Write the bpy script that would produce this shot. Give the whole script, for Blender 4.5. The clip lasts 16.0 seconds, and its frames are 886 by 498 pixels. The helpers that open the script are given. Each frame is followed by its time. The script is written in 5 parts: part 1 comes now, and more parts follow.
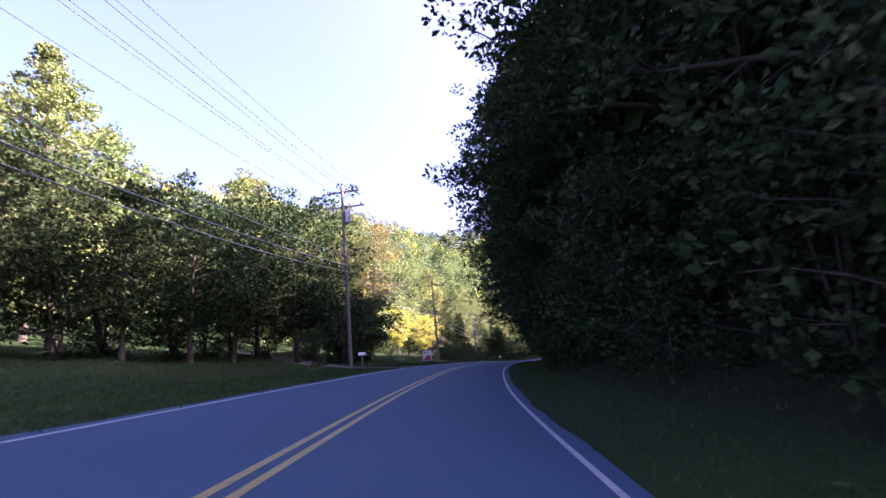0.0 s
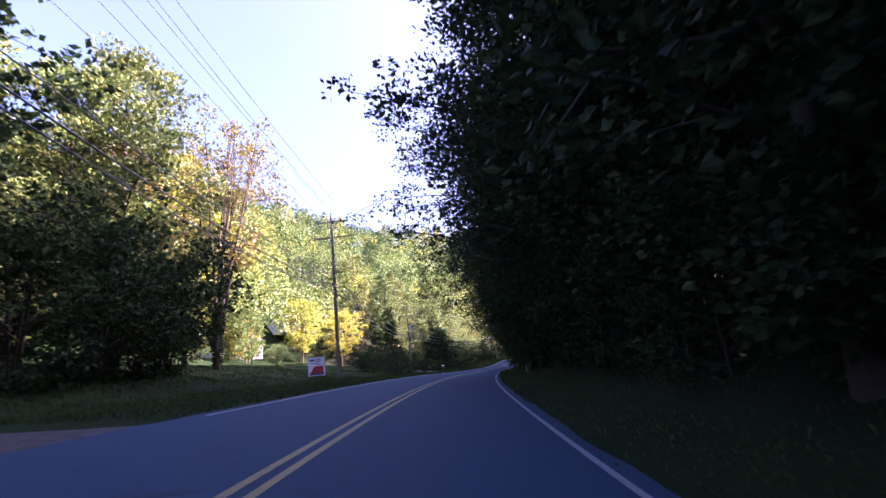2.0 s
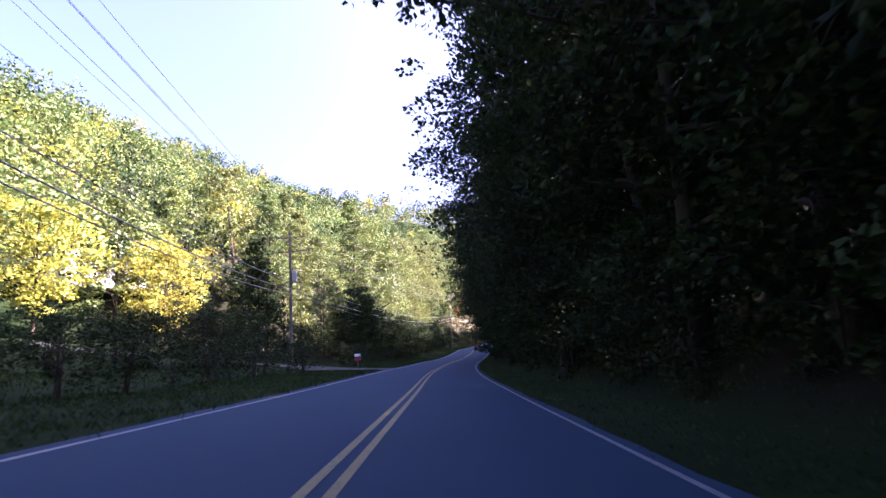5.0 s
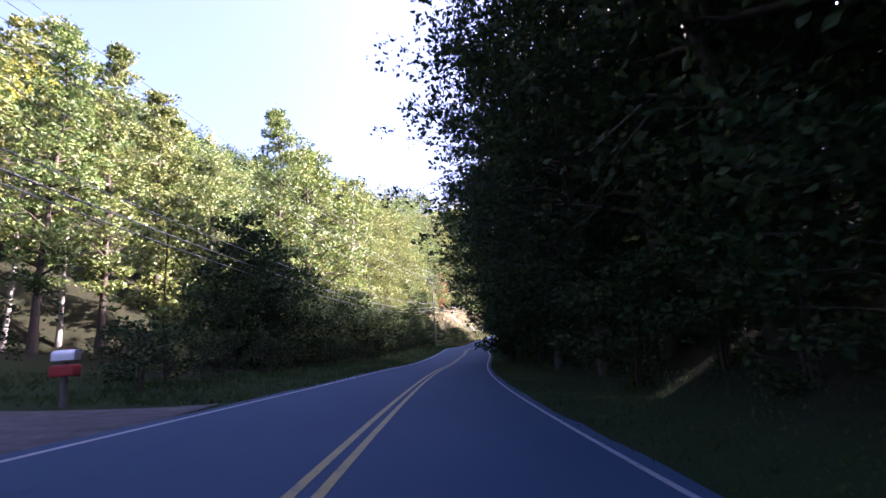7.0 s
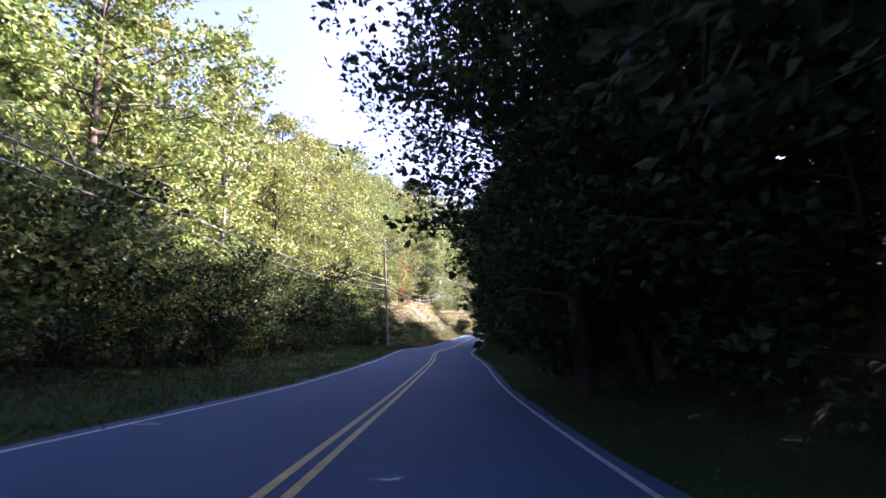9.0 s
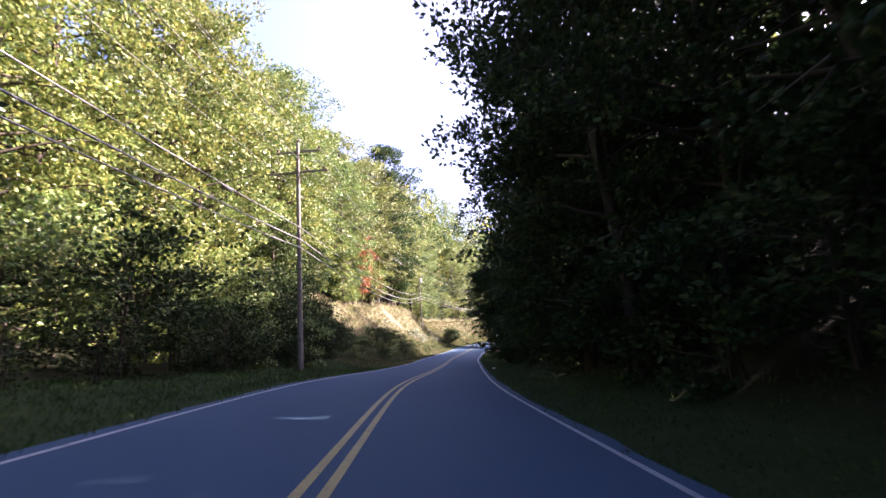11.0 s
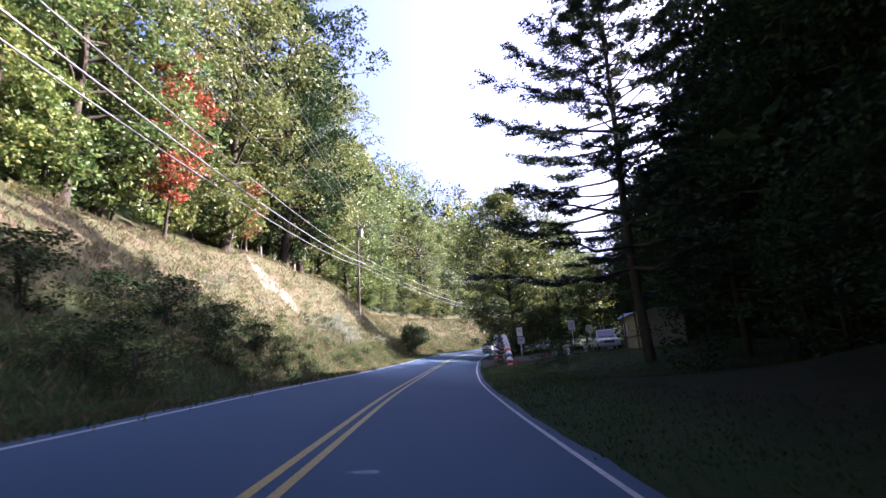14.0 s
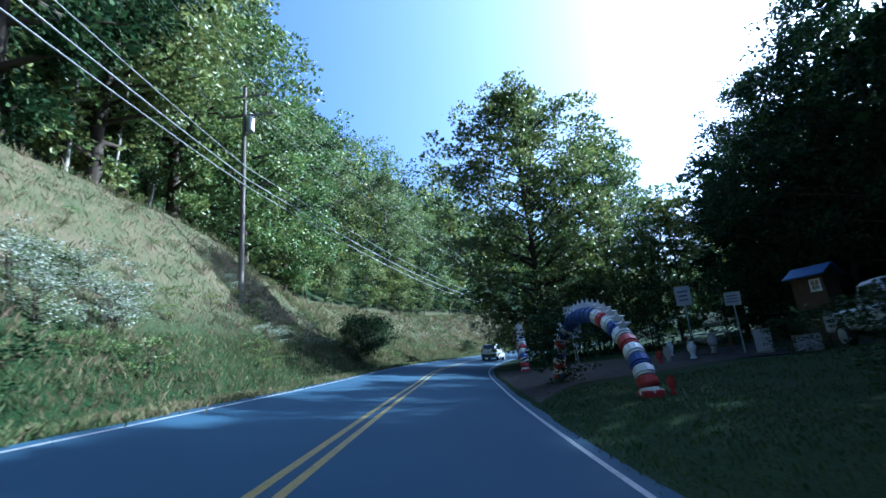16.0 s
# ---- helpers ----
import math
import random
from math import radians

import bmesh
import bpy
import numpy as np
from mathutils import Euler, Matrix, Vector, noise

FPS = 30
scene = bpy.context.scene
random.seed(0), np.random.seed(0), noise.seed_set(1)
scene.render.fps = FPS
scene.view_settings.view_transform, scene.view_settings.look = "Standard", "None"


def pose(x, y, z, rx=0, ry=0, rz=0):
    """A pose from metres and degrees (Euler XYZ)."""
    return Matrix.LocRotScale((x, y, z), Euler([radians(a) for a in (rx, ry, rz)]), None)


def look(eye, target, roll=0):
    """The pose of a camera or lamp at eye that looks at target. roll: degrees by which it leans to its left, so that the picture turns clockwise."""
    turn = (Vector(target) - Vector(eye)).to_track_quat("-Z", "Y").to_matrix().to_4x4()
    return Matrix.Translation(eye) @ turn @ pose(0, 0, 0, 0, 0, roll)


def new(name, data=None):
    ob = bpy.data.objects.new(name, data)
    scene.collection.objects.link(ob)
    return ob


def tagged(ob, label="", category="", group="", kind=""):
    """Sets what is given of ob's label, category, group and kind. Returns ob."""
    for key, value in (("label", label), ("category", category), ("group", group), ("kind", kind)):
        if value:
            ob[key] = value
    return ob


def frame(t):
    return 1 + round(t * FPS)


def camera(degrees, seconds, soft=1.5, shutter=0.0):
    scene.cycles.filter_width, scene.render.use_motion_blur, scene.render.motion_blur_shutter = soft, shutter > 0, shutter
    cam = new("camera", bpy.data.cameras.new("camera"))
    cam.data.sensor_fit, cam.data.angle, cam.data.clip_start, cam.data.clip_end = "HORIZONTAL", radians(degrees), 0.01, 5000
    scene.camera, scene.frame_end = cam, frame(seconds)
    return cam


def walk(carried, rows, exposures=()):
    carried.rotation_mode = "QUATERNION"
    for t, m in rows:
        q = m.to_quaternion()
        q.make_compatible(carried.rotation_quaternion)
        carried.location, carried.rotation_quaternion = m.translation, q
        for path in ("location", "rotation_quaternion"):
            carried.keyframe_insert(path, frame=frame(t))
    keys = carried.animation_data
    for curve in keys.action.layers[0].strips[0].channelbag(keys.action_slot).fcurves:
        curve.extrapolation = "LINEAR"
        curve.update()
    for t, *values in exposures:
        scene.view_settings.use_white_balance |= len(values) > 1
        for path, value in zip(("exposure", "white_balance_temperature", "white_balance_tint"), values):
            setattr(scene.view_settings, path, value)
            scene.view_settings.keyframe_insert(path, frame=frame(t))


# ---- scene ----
cam = camera(84.0, 16.0, soft=1.5, shutter=0.12)
PATH = [
    (0.0, pose(0.00, -0.00, 1.25, 102.75, 5.43, -0.00)),
    (0.5, pose(0.35, 8.77, 1.30, 102.18, 5.65, -2.35)),
    (1.0, pose(0.86, 17.49, 1.38, 102.54, 5.98, -4.21)),
    (1.5, pose(1.52, 26.12, 1.48, 102.56, 6.46, -5.86)),
    (2.0, pose(2.47, 34.64, 1.54, 102.87, 5.76, -7.38)),
    (2.5, pose(3.61, 42.98, 1.55, 102.41, 4.81, -8.83)),
    (3.0, pose(4.79, 51.14, 1.53, 102.11, 4.04, -10.27)),
    (3.5, pose(6.21, 59.28, 1.47, 101.86, 3.82, -11.68)),
    (4.0, pose(7.93, 67.47, 1.38, 101.43, 4.28, -12.70)),
    (4.5, pose(9.75, 75.71, 1.25, 101.21, 4.27, -13.24)),
    (5.0, pose(11.65, 83.98, 1.10, 101.06, 4.26, -13.58)),
    (5.5, pose(13.61, 92.29, 0.93, 100.94, 4.25, -13.89)),
    (6.0, pose(15.63, 100.62, 0.74, 100.84, 4.24, -14.29)),
    (6.5, pose(17.73, 108.98, 0.54, 100.85, 4.22, -14.86)),
    (7.0, pose(19.94, 117.35, 0.34, 101.13, 4.34, -15.64)),
    (7.5, pose(22.25, 125.67, 0.18, 101.05, 3.91, -16.67)),
    (8.0, pose(24.71, 133.88, 0.03, 100.84, 3.69, -17.79)),
    (8.5, pose(27.32, 141.90, -0.09, 101.30, 3.67, -18.99)),
    (9.0, pose(30.03, 149.80, -0.18, 101.22, 3.20, -19.89)),
    (9.5, pose(32.88, 157.74, -0.25, 102.01, 3.58, -20.47)),
    (10.0, pose(35.83, 165.72, -0.27, 102.71, 3.92, -20.88)),
    (10.5, pose(38.86, 173.74, -0.18, 103.02, 4.23, -21.24)),
    (11.0, pose(41.96, 181.79, 0.06, 102.92, 4.54, -21.64)),
    (11.5, pose(45.16, 189.88, 0.32, 102.57, 4.87, -22.15)),
    (12.0, pose(48.54, 198.01, 0.40, 102.41, 4.58, -22.88)),
    (12.5, pose(52.08, 206.15, 0.48, 102.71, 4.01, -23.60)),
    (13.0, pose(55.72, 214.24, 0.60, 103.27, 3.77, -24.18)),
    (13.5, pose(59.45, 222.17, 0.75, 103.47, 3.48, -24.91)),
    (14.0, pose(63.07, 229.84, 0.92, 104.13, 3.62, -25.25)),
    (14.5, pose(66.48, 237.25, 1.10, 104.20, 4.50, -25.57)),
    (15.0, pose(69.84, 244.42, 1.32, 104.82, 4.27, -26.22)),
    (15.5, pose(73.36, 251.50, 1.57, 104.85, 4.37, -26.73)),
    (16.0, pose(77.05, 258.58, 1.87, 105.24, 4.91, -27.59)),
]
walk(cam, PATH, exposures=[(0.0, 3.47, 5400, 58), (7.0, 3.45, 5250, 52), (12.0, 3.35, 5650, 43), (13.5, 3.14, 5500, 43), (14.5, 2.72, 4650, 38), (15.0, 2.5, 4350, 30), (16.0, 2.08, 3950, 9)])

# ---- light: a clear sky, the sun to the right of the road behind the trees ----
SUN_HEADING, SUN_HEIGHT = 96.0, 34.0  # degrees clockwise from +y, degrees over the horizon
world = bpy.data.worlds.new("world")
scene.world = world
world.use_nodes = True
sky = world.node_tree.nodes.new("ShaderNodeTexSky")
sky.sky_type = "NISHITA"
sky.sun_disc = False
sky.sun_elevation, sky.sun_rotation = radians(SUN_HEIGHT), radians(SUN_HEADING)
sky.air_density, sky.dust_density, sky.ozone_density = 1.0, 8.0, 1.0
back = world.node_tree.nodes["Background"]
world.node_tree.links.new(sky.outputs[0], back.inputs[0])
back.inputs[1].default_value = 0.066
sun_data = bpy.data.lights.new("sun", "SUN")
sun_data.energy, sun_data.angle, sun_data.color = 5.0, radians(0.6), (1.0, 0.87, 0.58)
sun = new("sun", sun_data)
_h, _e = radians(SUN_HEADING), radians(SUN_HEIGHT)
sun.matrix_world = look((math.sin(_h) * math.cos(_e) * 100, math.cos(_h) * math.cos(_e) * 100, math.sin(_e) * 100), (0, 0, 0))


# ---- materials ----
def material(name, rough=0.8, metal=0.0):
    m = bpy.data.materials.new(name)
    m.use_nodes = True
    nt = m.node_tree
    b = nt.nodes["Principled BSDF"]
    b.inputs["Roughness"].default_value, b.inputs["Metallic"].default_value = rough, metal
    if rough >= 0.75:
        b.inputs["Specular IOR Level"].default_value = 0.06
    return m, nt, b


def node(nt, kind, **values):
    n = nt.nodes.new(kind)
    for key, value in values.items():
        n.inputs[key].default_value = value
    return n


def noise_of(nt, scale, detail=4.0, where="Object", stretch=None, rough=0.55):
    tc = nt.nodes.new("ShaderNodeTexCoord")
    n = node(nt, "ShaderNodeTexNoise", Scale=scale, Detail=detail, Roughness=rough)
    src = tc.outputs[where]
    if stretch:
        mp = node(nt, "ShaderNodeMapping", Scale=stretch)
        nt.links.new(src, mp.inputs["Vector"])
        src = mp.outputs[0]
    nt.links.new(src, n.inputs["Vector"])
    return n.outputs["Fac"]


def ramp_of(nt, fac, stops):
    r = nt.nodes.new("ShaderNodeValToRGB")
    e = r.color_ramp.elements
    while len(e) < len(stops):
        e.new(0.5)
    for k, (p, c) in enumerate(stops):
        e[k].position, e[k].color = p, (*c, 1)
    nt.links.new(fac, r.inputs[0])
    return r.outputs[0]


def mix_of(nt, fac, a, b, how="MIX"):
    n = nt.nodes.new("ShaderNodeMix")
    n.data_type, n.blend_type = "RGBA", how
    for sock, v in ((n.inputs[0], fac), (n.inputs[6], a), (n.inputs[7], b)):
        if isinstance(v, (int, float)):
            sock.default_value = v
        elif isinstance(v, tuple):
            sock.default_value = (*v, 1)
        else:
            nt.links.new(v, sock)
    return n.outputs[2]


def bump_of(nt, b, fac, strength, distance=0.02):
    n = node(nt, "ShaderNodeBump", Strength=strength, Distance=distance)
    nt.links.new(fac, n.inputs["Height"])
    nt.links.new(n.outputs[0], b.inputs["Normal"])


def surface(name, dark, light, scale=6.0, fine=60.0, rough=0.8, metal=0.0, bump=0.3, stretch=None, worn=None):
    """A material that varies at two scales between two colours; worn: a third colour in patches."""
    m, nt, b = material(name, rough, metal)
    big = noise_of(nt, scale, stretch=stretch)
    small = noise_of(nt, fine, 3.0, stretch=stretch)
    c = ramp_of(nt, big, [(0.32, dark), (0.68, light)])
    c = mix_of(nt, 0.35, c, ramp_of(nt, small, [(0.3, dark), (0.7, light)]))
    if worn:
        spots = ramp_of(nt, noise_of(nt, scale * 1.7, 6.0), [(0.55, (0, 0, 0)), (0.68, (1, 1, 1))])
        c = mix_of(nt, spots, c, worn)
    nt.links.new(c, b.inputs["Base Color"])
    if bump:
        bump_of(nt, b, small, bump)
    return m


def leaf_material(name, shades, shine=0.42, through_=0.28, gloss=0.26):
    """Leaves: one of the shades for each leaf, shifted from tree to tree, with light coming through."""
    m, nt, b = material(name, 0.55)
    geo = nt.nodes.new("ShaderNodeNewGeometry")
    n = len(shades)
    c = ramp_of(nt, geo.outputs["Random Per Island"], [((k + 0.5) / n, s) for k, s in enumerate(shades)])
    info = nt.nodes.new("ShaderNodeObjectInfo")
    hsv = node(nt, "ShaderNodeHueSaturation")
    mr = node(nt, "ShaderNodeMapRange")
    mr.inputs[3].default_value, mr.inputs[4].default_value = 0.475, 0.515
    nt.links.new(info.outputs["Random"], mr.inputs[0])
    nt.links.new(mr.outputs[0], hsv.inputs["Hue"])
    patch = noise_of(nt, 0.35, 3.0)
    mv = node(nt, "ShaderNodeMapRange")
    mv.inputs[1].default_value, mv.inputs[2].default_value = 0.3, 0.7
    mv.inputs[3].default_value, mv.inputs[4].default_value = 0.7, 1.3
    nt.links.new(patch, mv.inputs[0])
    nt.links.new(mv.outputs[0], hsv.inputs["Value"])
    nt.links.new(c, hsv.inputs["Color"])
    nt.links.new(hsv.outputs[0], b.inputs["Base Color"])
    b.inputs["Specular IOR Level"].default_value = gloss
    b.inputs["Roughness"].default_value = shine
    tr = nt.nodes.new("ShaderNodeBsdfTranslucent")
    nt.links.new(hsv.outputs[0], tr.inputs[0])
    mx = node(nt, "ShaderNodeMixShader", Fac=through_)
    nt.links.new(b.outputs[0], mx.inputs[1])
    nt.links.new(tr.outputs[0], mx.inputs[2])
    nt.links.new(mx.outputs[0], nt.nodes["Material Output"].inputs[0])
    return m


def asphalt_material():
    m, nt, b = material("asphalt", 0.82)
    b.inputs["Specular IOR Level"].default_value = 0.12
    b.inputs["Roughness"].default_value = 0.8
    # the blue of skylit shade is put into the asphalt's base colour
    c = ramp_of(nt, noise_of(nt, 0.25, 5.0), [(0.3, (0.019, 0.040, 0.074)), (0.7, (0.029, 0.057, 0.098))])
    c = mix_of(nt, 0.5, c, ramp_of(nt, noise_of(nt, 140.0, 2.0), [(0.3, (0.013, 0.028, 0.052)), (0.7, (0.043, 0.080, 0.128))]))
    crack = nt.nodes.new("ShaderNodeTexVoronoi")
    crack.feature = "DISTANCE_TO_EDGE"
    crack.inputs["Scale"].default_value = 0.22
    tc = nt.nodes.new("ShaderNodeTexCoord")
    wob = node(nt, "ShaderNodeTexNoise", Scale=0.8, Detail=6.0)
    nt.links.new(tc.outputs["Object"], wob.inputs["Vector"])
    add = nt.nodes.new("ShaderNodeVectorMath")
    add.operation = "MULTIPLY_ADD"
    nt.links.new(wob.outputs["Color"], add.inputs[0])
    add.inputs[1].default_value = (2.2, 2.2, 2.2)
    nt.links.new(tc.outputs["Object"], add.inputs[2])
    nt.links.new(add.outputs[0], crack.inputs["Vector"])
    line = ramp_of(nt, crack.outputs["Distance"], [(0.0, (1, 1, 1)), (0.006, (0, 0, 0))])
    fade = ramp_of(nt, noise_of(nt, 0.12, 2.0), [(0.5, (0, 0, 0)), (0.62, (0.6, 0.6, 0.6))])
    seam = mix_of(nt, 1.0, line, fade, "MULTIPLY")
    c = mix_of(nt, seam, c, (0.02, 0.02, 0.022))
    nt.links.new(c, b.inputs["Base Color"])
    bump_of(nt, b, noise_of(nt, 160.0, 2.0), 0.5, 0.004)
    return m


def paint_material(name, colour, under=(0.09, 0.09, 0.09)):
    m, nt, b = material(name, 0.6)
    worn = ramp_of(nt, noise_of(nt, 9.0, 8.0, rough=0.7), [(0.52, (0, 0, 0)), (0.66, (0.75, 0.75, 0.75))])
    c = mix_of(nt, worn, ramp_of(nt, noise_of(nt, 1.5), [(0.3, tuple(v * 0.8 for v in colour)), (0.7, colour)]), under)
    nt.links.new(c, b.inputs["Base Color"])
    return m


def ground_material():
    m, nt, b = material("meadow_soil", 0.95)
    big = noise_of(nt, 0.09, 5.0)
    mid = noise_of(nt, 0.8, 5.0)
    fine = noise_of(nt, 14.0, 4.0)
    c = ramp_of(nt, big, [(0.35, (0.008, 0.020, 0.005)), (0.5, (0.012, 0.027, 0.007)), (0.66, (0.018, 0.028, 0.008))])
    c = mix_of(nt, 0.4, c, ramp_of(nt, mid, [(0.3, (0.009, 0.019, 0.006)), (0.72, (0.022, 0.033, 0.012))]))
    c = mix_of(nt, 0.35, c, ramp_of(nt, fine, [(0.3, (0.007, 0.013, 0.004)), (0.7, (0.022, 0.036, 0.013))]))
    dry = nt.nodes.new("ShaderNodeAttribute")
    dry.attribute_name = "dry"
    straw = ramp_of(nt, mid, [(0.3, (0.040, 0.050, 0.022)), (0.5, (0.075, 0.066, 0.036)), (0.72, (0.12, 0.078, 0.058))])
    straw = mix_of(nt, 0.4, straw, ramp_of(nt, fine, [(0.3, (0.025, 0.04, 0.014)), (0.7, (0.085, 0.074, 0.042))]))
    c = mix_of(nt, dry.outputs["Fac"], c, straw)
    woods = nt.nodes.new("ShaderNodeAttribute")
    woods.attribute_name = "shaded_floor"
    # brown woodland floor, coloured darker to carry the trees' shade
    shaded_floor = ramp_of(nt, fine, [(0.3, (0.007, 0.009, 0.004)), (0.55, (0.014, 0.014, 0.008)), (0.75, (0.025, 0.020, 0.011))])
    shaded_floor = mix_of(nt, 0.35, shaded_floor, ramp_of(nt, mid, [(0.35, (0.010, 0.017, 0.006)), (0.7, (0.024, 0.021, 0.011))]))
    c = mix_of(nt, woods.outputs["Fac"], c, shaded_floor)
    nt.links.new(c, b.inputs["Base Color"])
    bump_of(nt, b, fine, 0.7, 0.08)
    return m


ASPHALT = asphalt_material()
YELLOW_PAINT = paint_material("yellow_road_paint", (0.20, 0.158, 0.032), (0.035, 0.038, 0.045))
WHITE_PAINT = paint_material("white_road_paint", (0.24, 0.25, 0.27), (0.035, 0.04, 0.05))
GROUND = ground_material()
YARD_DIRT = surface("yard_dirt", (0.024, 0.023, 0.021), (0.052, 0.049, 0.044), 1.5, 50.0, 0.95, bump=0.8)
GRAVEL = surface("gravel", (0.045, 0.044, 0.044), (0.105, 0.102, 0.098), 3.0, 70.0, 0.95, bump=0.8)
BARK = surface("bark", (0.03, 0.024, 0.019), (0.085, 0.07, 0.055), 1.2, 14.0, 0.95, bump=0.8, stretch=(1, 1, 0.2))
PALE_BARK = surface("pale_bark", (0.14, 0.128, 0.11), (0.32, 0.30, 0.265), 1.5, 12.0, 0.9, bump=0.5, stretch=(1, 1, 0.35), worn=(0.12, 0.1, 0.08))
POLE_WOOD = surface("weathered_pole_wood", (0.085, 0.074, 0.064), (0.19, 0.17, 0.145), 1.2, 30.0, 0.9, bump=0.5, stretch=(3, 3, 0.15))
GREY_METAL = surface("galvanised_metal", (0.30, 0.31, 0.32), (0.46, 0.47, 0.48), 4.0, 40.0, 0.5, 0.6, bump=0.1)
DARK_METAL = surface("dark_iron", (0.03, 0.03, 0.03), (0.07, 0.065, 0.06), 5.0, 50.0, 0.6, 0.5, bump=0.2)
PORCELAIN = surface("brown_porcelain", (0.05, 0.03, 0.022), (0.09, 0.05, 0.035), 8.0, 40.0, 0.25, bump=0.0)
CABLE = surface("weathered_cable", (0.14, 0.14, 0.145), (0.24, 0.24, 0.245), 3.0, 20.0, 0.42, 0.35, bump=0.0)
GREEN_LEAF = leaf_material("green_leaf", [(0.058, 0.098, 0.026), (0.092, 0.142, 0.034), (0.134, 0.180, 0.043), (0.178, 0.202, 0.055)])
# Dark evergreen green; also shaded trees, whose shade is put into this colour.
DEEP_SHADED_LEAF = leaf_material("deep_shaded_leaf", [(0.016, 0.032, 0.012), (0.024, 0.044, 0.015), (0.035, 0.058, 0.019), (0.045, 0.066, 0.022)], 0.6, 0.22, 0.06)
LIME_LEAF = leaf_material("yellow_green_leaf", [(0.074, 0.110, 0.024), (0.104, 0.152, 0.032), (0.15, 0.190, 0.040), (0.205, 0.210, 0.048)])
AMBER_LEAF = leaf_material("amber_leaf", [(0.09, 0.12, 0.03), (0.16, 0.15, 0.03), (0.24, 0.18, 0.035), (0.11, 0.13, 0.035)])
GOLD_LEAF = leaf_material("golden_leaf", [(0.24, 0.26, 0.03), (0.36, 0.35, 0.035), (0.44, 0.38, 0.04), (0.32, 0.33, 0.045)])
RUST_LEAF = leaf_material("rust_leaf", [(0.12, 0.06, 0.02), (0.22, 0.11, 0.03), (0.30, 0.16, 0.04), (0.10, 0.09, 0.03)])
RED_LEAF = leaf_material("red_leaf", [(0.26, 0.055, 0.026), (0.34, 0.085, 0.033), (0.28, 0.10, 0.035), (0.14, 0.10, 0.032)])
PINE_LEAF = leaf_material("pine_needle", [(0.018, 0.034, 0.016), (0.028, 0.048, 0.02), (0.04, 0.062, 0.026)], 0.5, 0.2)
GRASS_LEAF = leaf_material("grass_blade", [(0.026, 0.050, 0.014), (0.036, 0.064, 0.018), (0.050, 0.080, 0.024), (0.068, 0.090, 0.032)], 0.75, 0.45, 0.04)
ASTER_LEAF = leaf_material("pale_aster", [(0.12, 0.15, 0.06), (0.22, 0.24, 0.15), (0.45, 0.45, 0.42), (0.10, 0.14, 0.05)], 0.7, 0.3)
OLIVE_LEAF = leaf_material("olive_grass_blade", [(0.055, 0.075, 0.028), (0.08, 0.10, 0.038), (0.11, 0.115, 0.055), (0.075, 0.10, 0.034)], 0.75, 0.4, 0.04)
STRAW_LEAF = leaf_material("dry_grass_blade", [(0.11, 0.11, 0.045), (0.15, 0.135, 0.065), (0.19, 0.155, 0.09), (0.17, 0.11, 0.08), (0.09, 0.11, 0.04)], 0.7, 0.45, 0.04)


# ---- the road's line: x, y, height and cross fall in degrees, every 17 m or so ----
LINE = np.array([
    (-4.72, -60.01, 0.07, 7.3), (-3.65, -36.01, 0.13, 7.4), (-2.74, -17.00, 0.19, 7.6), (-2.17, 0.08, 0.27, 7.6),
    (-1.32, 17.64, 0.40, 7.2), (0.53, 34.90, 0.56, 6.2), (3.19, 51.40, 0.52, 5.5), (6.55, 67.77, 0.34, 5.4),
    (10.52, 84.25, 0.04, 5.5), (14.57, 100.88, -0.40, 5.8), (18.72, 117.68, -0.77, 5.9), (23.42, 134.29, -1.11, 5.6),
    (28.60, 150.30, -1.33, 5.5), (34.45, 166.23, -1.49, 5.2), (40.87, 182.22, -1.14, 5.5), (47.00, 198.66, -0.68, 6.2),
    (54.30, 214.89, -0.52, 6.0), (61.58, 230.53, -0.18, 5.9), (68.36, 245.13, 0.31, 6.6), (75.55, 259.36, 0.83, 7.1),
    (85.25, 276.84, 1.79, 6.7), (95.77, 293.80, 2.99, 6.4), (108.98, 308.63, 4.17, 6.1), (125.92, 319.03, 5.35, 5.8)])
BEND = (8.0, 7.0, 6.0, 6.0, 5.0, 5.0)  # degrees per 10 m beyond the last point


def road_line():
    pts = [tuple(p) for p in LINE]
    h = math.atan2(pts[-1][0] - pts[-2][0], pts[-1][1] - pts[-2][1])
    x, y, z, b = pts[-1]
    g = 0.055
    for dh in BEND:
        m = h + radians(dh) / 2
        x, y, z = x + 10 * math.sin(m), y + 10 * math.cos(m), z + 10 * g
        h, g = h + radians(dh), g * 0.95
        pts.append((x, y, z, 4.0))
    p = np.array(pts)
    n = len(p)
    t = np.linspace(0, n - 1, 3000)
    i = np.clip(np.floor(t).astype(int), 0, n - 2)
    u = (t - i)[:, None]
    p0, p1, p2, p3 = (p[np.clip(i + k, 0, n - 1)] for k in (-1, 0, 1, 2))
    q = 0.5 * (2 * p1 + (p2 - p0) * u + (2 * p0 - 5 * p1 + 4 * p2 - p3) * u ** 2 + (3 * p1 - p0 - 3 * p2 + p3) * u ** 3)
    s = np.r_[0, np.cumsum(np.linalg.norm(np.diff(q[:, :2], axis=0), axis=1))]
    s -= s[np.argmin(np.linalg.norm(q[:, :2] - LINE[3, :2], axis=1))]
    return s, q


RS, RQ = road_line()
RT = np.gradient(RQ[:, :2], RS, axis=0)
RT /= np.linalg.norm(RT, axis=1)[:, None]
S_MIN, S_MAX = RS[0], RS[-1]
EDGE_L, EDGE_R = -3.80, 3.86
FAR_TURN = radians(24)  # mean heading of the valley
